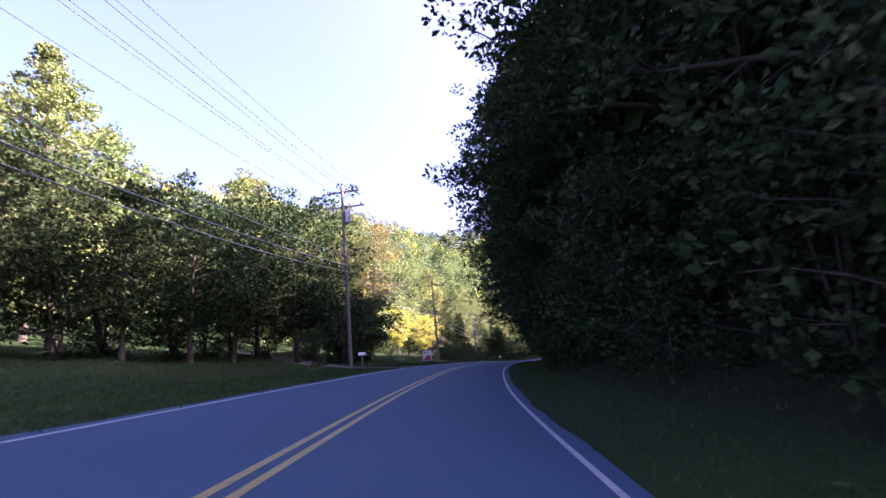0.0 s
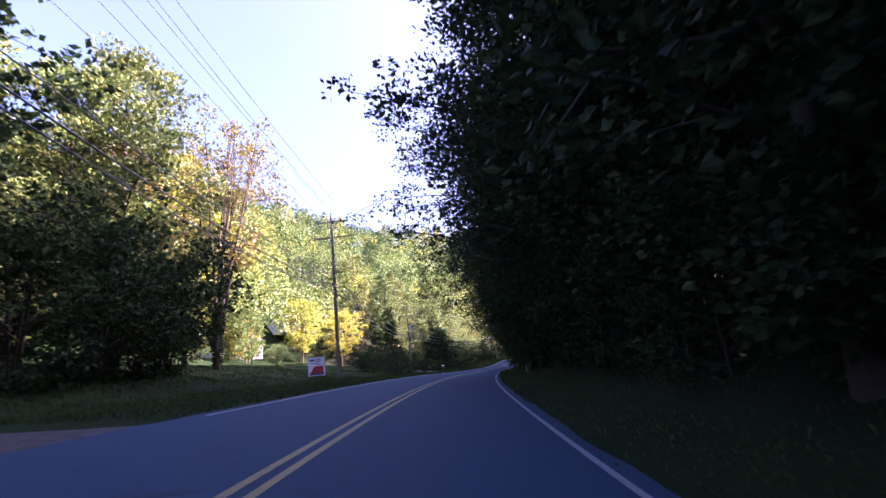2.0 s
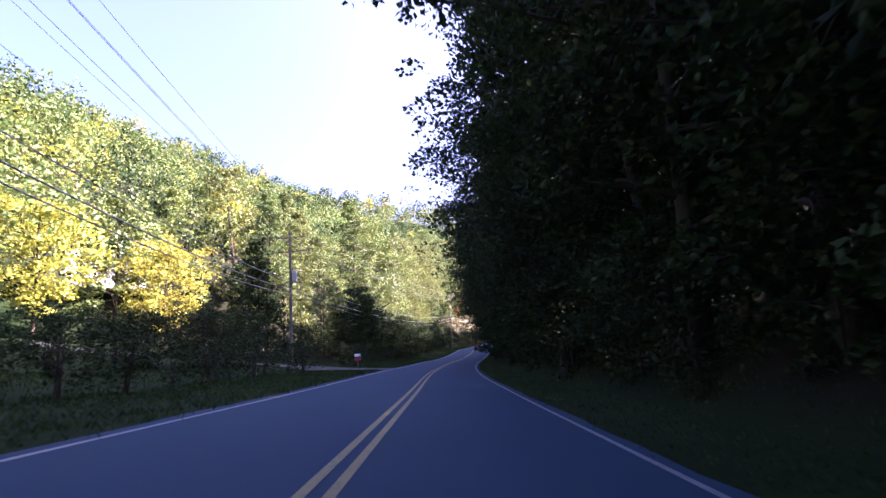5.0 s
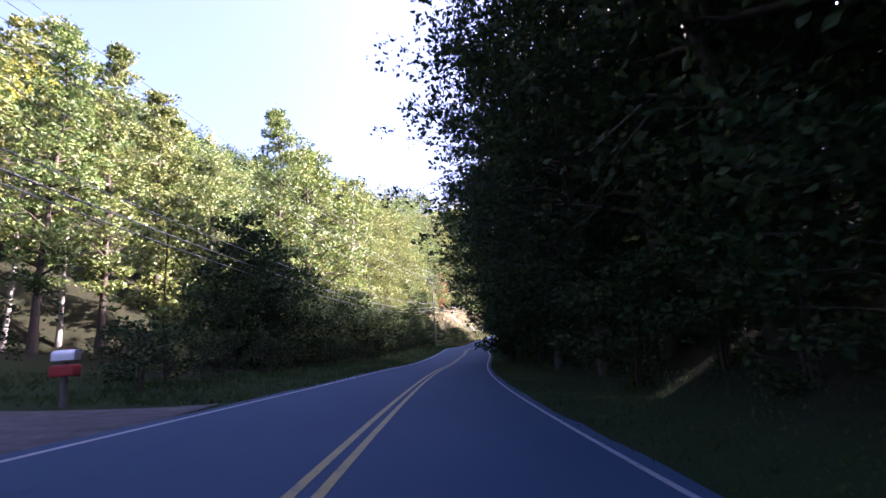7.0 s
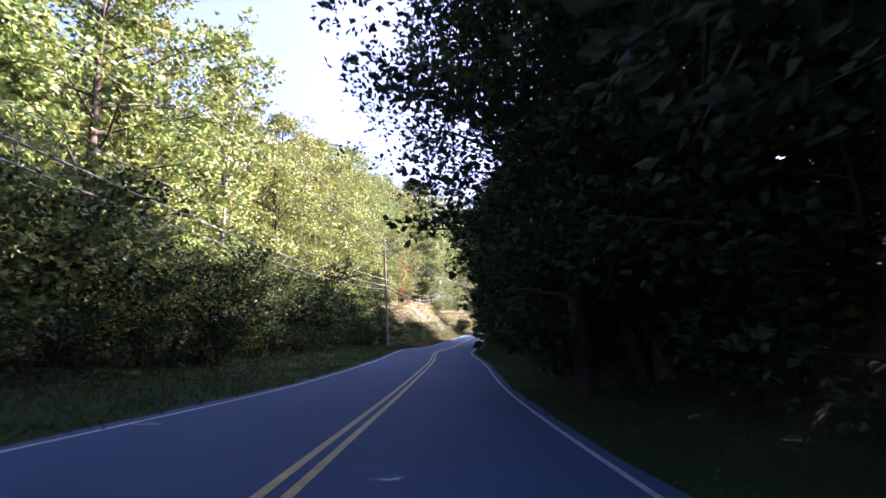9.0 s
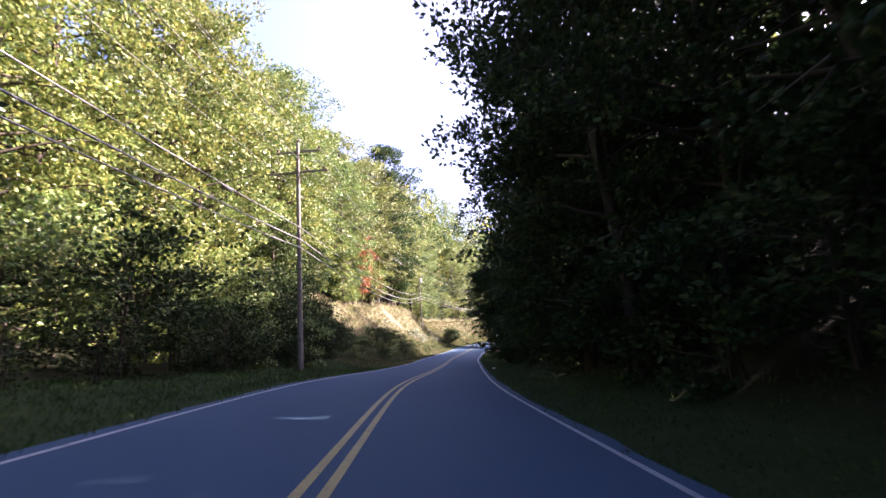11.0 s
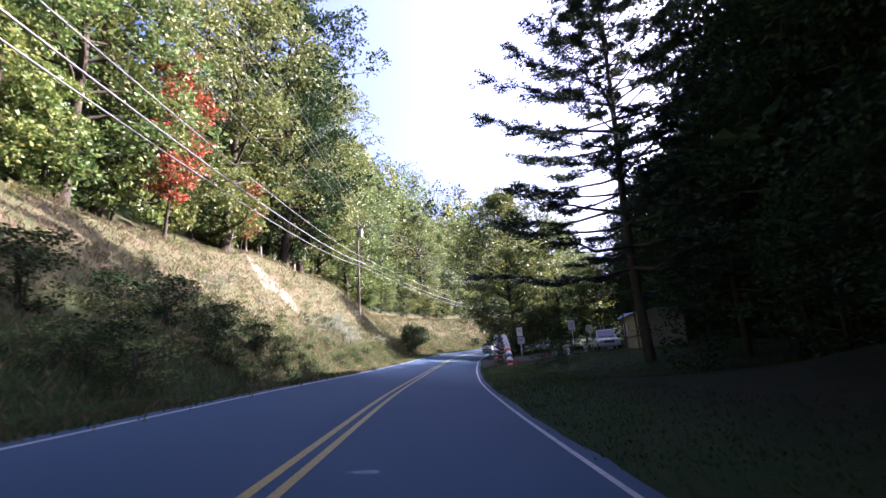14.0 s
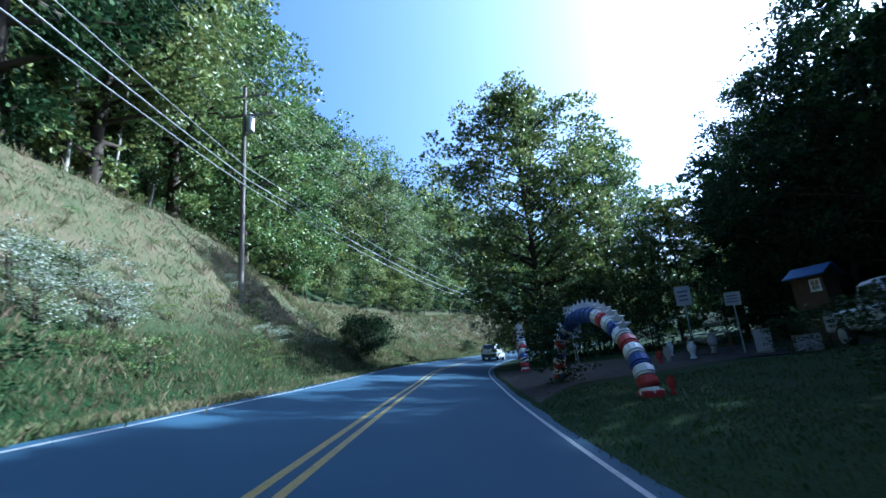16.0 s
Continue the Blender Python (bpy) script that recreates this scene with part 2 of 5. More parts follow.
FAR_T = np.array((math.sin(FAR_TURN), math.cos(FAR_TURN)))
FAR_N = np.array((FAR_T[1], -FAR_T[0]))


def ramp(a, b, x):
    t = np.clip((np.asarray(x, float) - a) / (b - a), 0, 1)
    return t * t * (3 - 2 * t)


def at_line(s):
    """x, y, z, cross fall and heading vector of the road at s metres along it."""
    c = np.clip(s, S_MIN, S_MAX)
    v = [np.interp(c, RS, RQ[:, k]) for k in range(4)] + [np.interp(c, RS, RT[:, k]) for k in range(2)]
    over = np.asarray(s, float) - c
    return v[0] + over * FAR_T[0], v[1] + over * FAR_T[1], v[2], v[3], v[4], v[5]


def rough(x, y):
    return (np.sin(x * 0.31 + 1.3) * np.sin(y * 0.27 + 0.4) + 0.5 * np.sin(x * 0.83 + y * 0.61)) * 0.5


def rise(s, u, x, y):
    """Height of the ground over the road's middle line."""
    s, u = np.asarray(s, float), np.asarray(u, float)
    b = np.tan(np.radians(np.interp(s, RS, RQ[:, 3])))
    mid = -b * np.clip(u, EDGE_L, EDGE_R)
    # left side: lawn, then woods, then a steep grass bank, with a wooded hill behind
    e = np.maximum(EDGE_L - u, 0)
    lawn = 1 - ramp(115, 165, s)
    bank = ramp(214, 250, s) * (1 - 0.38 * ramp(303, 318, s)) * (1 - ramp(372, 400, s))
    foot = 58 * lawn + 15 * (1 - lawn) - 3 * bank
    flat = lawn * (0.07 * np.minimum(e, 6) + 0.17 * np.clip(e - 6, 0, 40)) + (1 - lawn) * 0.13 * np.minimum(e, foot)
    steep = 0.9 * np.clip(e - 1.6, 0, 9.2) + 0.45 * ramp(266, 284, s) * np.clip(e - 6.3, 0, 4.5)
    up = e - foot
    hill = 0.68 * np.clip(up, 0, 70) + 0.52 * np.clip(up - 70, 0, 60) + 0.12 * np.clip(up - 130, 0, 80)
    left = flat * (1 - bank) + steep * bank + hill - 0.03 * ramp(0, 1.2, e) + 0.35 * rough(x, y) * ramp(2, 10, e)
    # right side: verge, then a wooded slope, then an open yard
    r = np.maximum(u - EDGE_R, 0)
    yard = ramp(238, 262, s)
    slope = 0.48 * np.clip(r - 2.8, 0, 30) + 0.5 * np.clip(r - 32, 0, 70)
    open_ = 0.015 * r + 0.17 * ramp(0.4, 2.4, r) + 0.45 * np.clip(r - 36, 0, 60)
    open_ = open_ + 0.85 * ramp(8.5, 13.5, u) * (1 - ramp(24, 30, u)) * ramp(264, 276, s) * (1 - 0.7 * ramp(284, 290, s)) * (1 - ramp(290, 296, s))
    right = slope * (1 - yard) + open_ * yard - 0.03 * ramp(0, 1.0, r) + 0.3 * rough(x, y) * ramp(2, 10, r)
    return mid + np.where(u < EDGE_L, left, 0) + np.where(u > EDGE_R, right, 0)


def spot(s, u, lift=0.0):
    """The place on the ground s metres along the road and u metres to its right."""
    x, y, z, b, tx, ty = at_line(s)
    s, u = np.asarray(s, float), np.asarray(u, float)
    near, rest = np.clip(u, -45, 45), u - np.clip(u, -45, 45)
    x = x + near * ty + rest * FAR_N[0]
    y = y - near * tx + rest * FAR_N[1]
    return np.stack(np.broadcast_arrays(x, y, z + rise(s, u, x, y) + lift), -1)


def heading(s):
    """Degrees by which a thing that faces along the road is turned about z."""
    _, _, _, _, tx, ty = at_line(s)
    return math.degrees(math.atan2(-tx, ty))


# ---- builders ----
def part(name, bm, mat, parent=None, label=""):
    """Links a bmesh as one mesh object, under a thing or a part."""
    me = bpy.data.meshes.new(name)
    bm.to_mesh(me)
    bm.free()
    return link(name, me, mat, parent, label)


def link(name, me, mat, parent=None, label=""):
    for k in mat if isinstance(mat, (list, tuple)) else (mat,):
        if me.materials.find(k.name) < 0:
            me.materials.append(k)
    ob = new(name, me)
    if parent:
        ob.parent = parent
    if label:
        ob["label"] = label
    return ob


def raw_mesh(name, verts, faces, smooth=False):
    """A mesh from arrays: verts (n, 3), faces (m, k) all with the same number of corners."""
    verts, faces = np.asarray(verts, np.float32), np.asarray(faces, np.int32)
    me = bpy.data.meshes.new(name)
    k = faces.shape[1]
    me.vertices.add(len(verts))
    me.vertices.foreach_set("co", verts.ravel())
    me.loops.add(faces.size)
    me.loops.foreach_set("vertex_index", faces.ravel())
    me.polygons.add(len(faces))
    me.polygons.foreach_set("loop_start", np.arange(0, faces.size, k, dtype=np.int32))
    me.polygons.foreach_set("use_smooth", np.full(len(faces), smooth))
    me.update(calc_edges=True)
    return me


def thing(name, m, label, category, group="", kind=""):
    ob = new(name)
    ob.matrix_world = m
    return tagged(ob, label, category, group, kind)


def box(bm, size, at=(0, 0, 0), turn=(0, 0, 0), bevel=0.0):
    m = pose(*at, *turn) @ Matrix.Diagonal((*size, 1))
    made = bmesh.ops.create_cube(bm, size=1, matrix=m)["verts"]
    if bevel:
        edges = list({e for v in made for e in v.link_edges})
        bmesh.ops.bevel(bm, geom=edges, offset=bevel, segments=2, affect="EDGES", profile=0.6)


def rod(bm, a, b, r0, r1=None, sides=8):
    a, b = Vector(a), Vector(b)
    d = b - a
    m = Matrix.Translation((a + b) / 2) @ d.to_track_quat("Z", "Y").to_matrix().to_4x4()
    bmesh.ops.create_cone(bm, cap_ends=True, segments=sides, radius1=r0, radius2=r0 if r1 is None else r1, depth=d.length, matrix=m)


def boxed(name, size, at, mat, parent, turn=(0, 0, 0), bevel=0.01, label=""):
    bm = bmesh.new()
    box(bm, size, at, turn, bevel)
    return part(name, bm, mat, parent, label)


def rodded(name, a, b, r0, mat, parent, r1=None, sides=8, label=""):
    bm = bmesh.new()
    rod(bm, a, b, r0, r1, sides)
    return part(name, bm, mat, parent, label)


def tubes(runs, most=7):
    """Tapered tubes along polylines [(points, radii), ...] as arrays of verts and quads; thin ones have fewer sides."""
    vs, fs, n0 = [], [], 0
    for pts, rad in runs:
        pts, rad = np.asarray(pts, float), np.asarray(rad, float)
        sides = most if rad[0] > 0.1 or most < 6 else (4 if len(pts) > 2 else 3)
        ang = np.linspace(0, 2 * np.pi, sides, endpoint=False)
        tan = np.gradient(pts, axis=0)
        tan /= np.linalg.norm(tan, axis=1)[:, None] + 1e-9
        ref = np.where(np.abs(tan[:, 2:3]) > 0.9, [[1.0, 0, 0]], [[0, 0, 1.0]])
        a = np.cross(tan, ref)
        a /= np.linalg.norm(a, axis=1)[:, None] + 1e-9
        b = np.cross(tan, a)
        ring = pts[:, None] + rad[:, None, None] * (np.cos(ang)[None, :, None] * a[:, None] + np.sin(ang)[None, :, None] * b[:, None])
        vs.append(ring.reshape(-1, 3))
        k = len(pts)
        i, j = np.meshgrid(np.arange(k - 1), np.arange(sides), indexing="ij")
        q = np.stack([i * sides + j, i * sides + (j + 1) % sides, (i + 1) * sides + (j + 1) % sides, (i + 1) * sides + j], -1).reshape(-1, 4)
        fs.append(q + n0)
        n0 += k * sides
    return np.concatenate(vs), np.concatenate(fs)


def leaf_quads(rng, centres, size, flat=0.5, slim=0.55, hang=0.0, face=None):
    """A pointed, slightly folded leaf for each centre, turned at random, or mostly towards face."""
    n = len(centres)
    a = rng.normal(size=(n, 3))
    a[:, 2] = a[:, 2] * (1 - flat) - hang
    a /= np.linalg.norm(a, axis=1)[:, None]
    if face is None:
        b = np.cross(a, rng.normal(size=(n, 3)) + np.array([0, 0, flat * 2]))
    else:
        b = np.cross(a, face + rng.normal(0, 0.33, (n, 3)))
        b /= np.linalg.norm(b, axis=1)[:, None] + 1e-9
        a = np.cross(b, np.cross(a, b) + 0.6 * (face - np.sum(face * b, axis=1)[:, None] * b))
        a /= np.linalg.norm(a, axis=1)[:, None] + 1e-9
    b /= np.linalg.norm(b, axis=1)[:, None] + 1e-9
    l = (size * rng.uniform(0.6, 1.35, n))[:, None]
    c = np.cross(a, b) * l * 0.10
    v = np.stack([centres - a * l * 0.5, centres + b * l * slim * 0.5 + c, centres + a * l * 0.5, centres - b * l * slim * 0.5 + c], 1)
    return v.reshape(-1, 3), np.arange(4 * n).reshape(n, 4)


def profile(kind, t):
    if kind == "broad":
        return np.sin(np.pi * np.clip(t, 0, 1) ** 0.75) ** 0.7 + 0.08
    if kind == "tall":
        return 0.8 * np.sin(np.pi * np.clip(t, 0, 1) ** 0.8) ** 0.6 + 0.15 * (1 - t) + 0.05
    if kind == "cone":
        return (1 - t) ** 0.8 + 0.05
    return np.sin(np.pi * t) ** 0.5 + 0.05


TREES = {}


def tree_meshes(shape, h, r, clear, limbs, leaves, leaf, seed, thick, stems=1, spread=0.42, twigs=5, fork=0.0, slim=0.68):
    """The trunk with its limbs, and the crown's leaves, as two meshes with the root at 0."""
    rng = np.random.default_rng(seed)
    runs, tips = [], []
    for stem in range(stems):
        k = 9
        lean = rng.normal(0, 0.02 + 0.10 * (stems > 1) + 0.06 * (fork > 0), 2)
        base = rng.normal(0, 0.12, 2) * (stems > 1)
        zz = np.linspace(fork, h * 0.96, k)
        wob = np.cumsum(rng.normal(0, 0.012 * h, (k, 2)), axis=0) * 0.35
        trunk = np.c_[base[0] + lean[0] * (zz - fork) + wob[:, 0] - wob[0, 0], base[1] + lean[1] * (zz - fork) + wob[:, 1] - wob[0, 1], zz]
        rad = thick * (1 - zz / h) ** 0.8 + 0.015
        rad[0] *= 1.35
        trunk[0, 2] -= 0.4
        if fork and stem == 0:
            runs.append((np.array([(0, 0, -0.4), (0.05, 0, fork * 0.5), (0, 0.04, fork + 0.3)]), [thick * 2.3, thick * 1.8, thick * 1.5]))
        runs.append((trunk, rad))
        n = max(3, limbs // stems)
        for i in range(n):
            t = (i + rng.uniform(0, 1)) / n
            z = h * (clear + (0.97 - clear) * t)
            p = np.array([np.interp(z, zz, trunk[:, j]) for j in range(3)])
            az = i * 2.399 + rng.normal(0, 0.4)
            reach = r * float(profile(shape, t)) * rng.uniform(0.65, 1.08)
            up = {"broad": 0.55, "tall": 0.7, "cone": -0.12, "round": 0.5}[shape] * (0.6 + 0.8 * t)
            out = np.array([np.cos(az), np.sin(az), up])
            q = np.linspace(0, 1, 4)[:, None]
            limb = p + out * reach * q + rng.normal(0, 0.05 * reach, (4, 3)) * q + np.array([0, 0, -0.10 * reach]) * q ** 2
            r0 = max(0.018, float(np.interp(z, zz, rad)) * 0.5)
            runs.append((limb, np.linspace(r0, 0.012, 4)))
            tips.append(limb[-1])
            for _ in range(twigs):
                f = rng.uniform(0.3, 1.0)
                s0 = np.array([np.interp(f, q[:, 0], limb[:, j]) for j in range(3)])
                d = out * 0.4 + np.clip(rng.normal(0, 0.6, 3), -0.85, 0.85)
                e = s0 + d * reach * 0.33
                runs.append((np.stack([s0, e]), [r0 * 0.35, 0.006]))
                tips.append(e)
    tips = np.array(tips)
    size = rng.uniform(0.6, 1.35, len(tips)) * spread * 1.65 * (r / 4) ** 0.5
    count = np.maximum(2, size ** 2 / np.sum(size ** 2) * leaves).astype(int)
    way = rng.normal(size=(count.sum(), 3)) + np.array([0, 0, 0.45])
    way /= np.linalg.norm(way, axis=1)[:, None]
    far = np.repeat(size, count)[:, None] * rng.uniform(0.25, 1.0, (len(way), 1)) ** 0.4
    far *= 1 + (rng.random((len(way), 1)) < 0.12) * rng.uniform(0, 0.5, (len(way), 1))
    centres = np.repeat(tips, count, axis=0) + way * far * np.array([1.15, 1.15, 0.62])
    axis = np.stack([0 * centres[:, 0], 0 * centres[:, 0], np.clip(centres[:, 2] * 0.75, h * clear, h * 0.75)], 1)
    away = centres - axis
    away /= np.linalg.norm(away, axis=1)[:, None] + 1e-9
    lv, lf = leaf_quads(rng, centres, leaf, slim=slim, face=way + 0.35 * away)
    k = rng.integers(0, len(tips), max(8, leaves // 9))
    heart = np.array([0, 0, h * (clear + 1) * 0.5])
    inner = tips[k] + (heart * np.array([0, 0, 1]) + np.array([0, 0, 1]) * (tips[k, 2:3] - heart[2]) - tips[k]) * rng.uniform(0.15, 0.6, (len(k), 1))
    iv, jf = leaf_quads(rng, inner + rng.normal(0, spread * 0.6, inner.shape), leaf * 1.15, 0.4, 0.7)
    return tubes(runs, 7 if h > 9 else 3), (np.r_[lv, iv], np.r_[lf, jf + len(lv)])


def tree_proto(key, shape, h, r, clear, limbs, leaves, leaf, seed, thick, mat, bark, label, stems=1, spread=0.42, twigs=5, fork=0.0):
    """Builds one tree far below the ground's far end; copies are set out from it."""
    (tv, tf), (lv, lf) = tree_meshes(shape, h, r, clear, limbs, leaves, leaf, seed, thick, stems, spread, twigs, fork)
    TREES[key] = (raw_mesh("trunk", tv, tf, True), raw_mesh("crown", lv, lf), bark, mat, label)


def plant(key, s, u, scale=1.0, turn=None, name="tree", category="tree", group="", label="", mat=None, squash=1.0, sink=0.0, lean=0.0):
    """Stands a tree on the ground at s, u. mat: leaves of another colour."""
    trunk_me, crown_me, bark, leafy, text = TREES[key]
    x, y, z = spot(s, u)
    turn = random.uniform(0, 360) if turn is None else turn
    tilt = pose(x, y, z - sink, 0, 0, heading(s)) @ Matrix.Rotation(radians(-lean), 4, "Y")
    ob = thing(name, tilt @ pose(0, 0, 0, random.uniform(-2, 2), random.uniform(-2, 2), turn) @ Matrix.Diagonal((scale, scale, scale * squash, 1)), label or text, category, group)
    stem = link("trunk" if name in ("tree", "pine") else "woody_base", trunk_me, bark, ob)
    if stem.name.startswith("woody_base"):
        stem["kind"] = "stuff"
    c = link("crown", crown_me, leafy, ob)
    if mat:
        c.material_slots[0].link = "OBJECT"
        c.material_slots[0].material = mat
    return ob


# ---- ground and road ----
def build_ground():
    s = np.r_[-1500, -900, -500, -300, -180, -110, np.arange(-60, 400, 2.0), 430, 500, 600, 800, 1200, 2000]
    u = np.r_[-1500, -900, -600, -420, -300, -240, np.arange(-200, -40, 8.0), np.arange(-40, -20, 2.0), np.arange(-20, EDGE_L - 0.3, 0.65), EDGE_L - 0.02, EDGE_L + 0.25, EDGE_L + 0.6,
              0, EDGE_R - 0.6, EDGE_R - 0.25, EDGE_R + 0.02, np.arange(EDGE_R + 0.5, 20, 0.8), np.arange(20, 44, 2.0), np.arange(44, 130, 8.0), 160, 220, 320, 500, 900, 1500]
    S, U = np.meshgrid(s, u, indexing="ij")
    p = spot(S, U)
    p[..., 2] -= np.where((U > EDGE_L + 0.4) & (U < EDGE_R - 0.4), 0.25, 0.0)
    n, m = S.shape
    i, j = np.meshgrid(np.arange(n - 1), np.arange(m - 1), indexing="ij")
    q = np.stack([i * m + j, (i + 1) * m + j, (i + 1) * m + j + 1, i * m + j + 1], -1).reshape(-1, 4)[:, ::-1]
    me = raw_mesh("ground", p.reshape(-1, 3), q, True)
    dry = ramp(228, 246, S) * (1 - ramp(360, 400, S)) * ramp(-6.8, -11.0, U) * (1 - ramp(-17, -21, U))
    me.attributes.new("dry", "FLOAT", "POINT").data.foreach_set("value", dry.ravel().astype(np.float32))
    # mask of the ground under the trees, darkened for their shade
    shaded_floor = np.maximum(ramp(EDGE_R + 2.2, EDGE_R + 4.0, U) * (1 - ramp(256, 272, S)), ramp(-9.0, -11.5, U) * ramp(136, 148, S) * (1 - ramp(222, 236, S)))
    me.attributes.new("shaded_floor", "FLOAT", "POINT").data.foreach_set("value", shaded_floor.ravel().astype(np.float32))
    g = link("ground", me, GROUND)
    tagged(g, "grassy valley floor and wooded slopes beside the road", "ground", kind="structure")


def strip(name, u0, u1, lift, mat, s0=-58.0, s1=398.0, step=1.0, cols=2, parent=None, ragged=0.0, label="", depth=0.0):
    """A ribbon along the road between two offsets."""
    s = np.arange(s0, s1 + 0.01, step)
    u = np.linspace(u0, u1, cols)
    S, U = np.meshgrid(s, u, indexing="ij")
    if ragged:
        wob = ragged * (np.sin(s * 1.7) * 0.5 + np.sin(s * 0.63 + 1) * 0.6 + np.sin(s * 4.1) * 0.3)
        U[:, 0] += wob
        U[:, -1] += np.roll(wob, 7)
    x, y, z, b, tx, ty = at_line(S)
    P = np.stack([x + U * ty, y - U * tx, z - np.tan(np.radians(b)) * U + lift], -1)
    n, m = S.shape
    v = P.reshape(-1, 3)
    i, j = np.meshgrid(np.arange(n - 1), np.arange(m - 1), indexing="ij")
    q = np.stack([i * m + j, i * m + j + 1, (i + 1) * m + j + 1, (i + 1) * m + j], -1).reshape(-1, 4)
    if depth:
        k = len(v)
        v = np.r_[v, v - np.array([0, 0, depth])]
        a = np.arange(n - 1) * m
        e = a + m - 1
        side = np.r_[np.stack([a, a + m, a + m + k, a + k], -1), np.stack([e + m, e, e + k, e + m + k], -1)]
        q = np.r_[q, side]
    ob = link(name, raw_mesh(name, v, q), mat, parent, label)
    return ob


def build_road():
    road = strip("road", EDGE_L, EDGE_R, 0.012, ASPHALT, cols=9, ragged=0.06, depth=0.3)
    tagged(road, "two-lane asphalt road tinted blue as in shade, with worn painted lines", "road", kind="structure")
    for u in (-0.125, 0.125):
        strip("centre_line", u - 0.055, u + 0.055, 0.018, YELLOW_PAINT, parent=road, label="worn solid yellow paint line")
    strip("edge_line", -3.54, -3.44, 0.018, WHITE_PAINT, parent=road, s1=36.0, label="worn solid white paint line")
    strip("edge_line", -3.54, -3.44, 0.018, WHITE_PAINT, parent=road, s0=46.0, label="worn solid white paint line")
    strip("edge_line", 3.50, 3.60, 0.018, WHITE_PAINT, parent=road, label="worn solid white paint line")


def drape(name, pts, width, lift, mat, label, category="driveway", kind="structure"):
    """A track laid over the ground along points (s, u)."""
    pts = np.array(pts, float)
    t = np.linspace(0, len(pts) - 1, 40)
    c = np.stack([np.interp(t, np.arange(len(pts)), pts[:, k]) for k in (0, 1)], 1)
    d = np.gradient(c, axis=0)
    d /= np.linalg.norm(d, axis=1)[:, None]
    w = np.linspace(-0.5, 0.5, 7)
    half = width * (1 + 0.9 * np.exp(-np.arange(40) / 4.0))
    S = c[:, 0:1] - d[:, 1:2] * w * half[:, None]
    U = np.minimum(c[:, 1:2] + d[:, 0:1] * w * half[:, None], EDGE_L + 0.12) if pts[0, 1] < 0 else np.maximum(c[:, 1:2] + d[:, 0:1] * w * half[:, None], EDGE_R - 0.25)
    p = spot(S, U, lift)
    beyond = np.where(U < 0, EDGE_L - U, U - EDGE_R)
    p[..., 2] -= (lift - 0.006) * (1 - np.clip((beyond + 0.05) / 0.7, 0, 1))
    n, m = S.shape
    i, j = np.meshgrid(np.arange(n - 1), np.arange(m - 1), indexing="ij")
    q = np.stack([i * m + j, i * m + j + 1, (i + 1) * m + j + 1, (i + 1) * m + j], -1).reshape(-1, 4)
    return tagged(link(name, raw_mesh(name, p.reshape(-1, 3), q, True), mat), label, category, kind=kind)


build_ground()
build_road()
drape("driveway", [(41.5, -3.70), (42.0, -8), (45, -14), (52, -24), (60, -34)], 3.4, 0.03, GRAVEL, "pale gravel driveway that leaves the road")
drape("driveway", [(128.5, -3.70), (128.0, -8), (127, -13), (124, -22), (122, -30)], 3.6, 0.03, GRAVEL, "pale gravel driveway that leaves the road")
drape("yard", [(298, 4.1), (298, 8), (299, 14), (301, 22), (303, 30)], 11.0, 0.03, YARD_DIRT, "dusty dark gravel yard behind the striped arch", "yard")


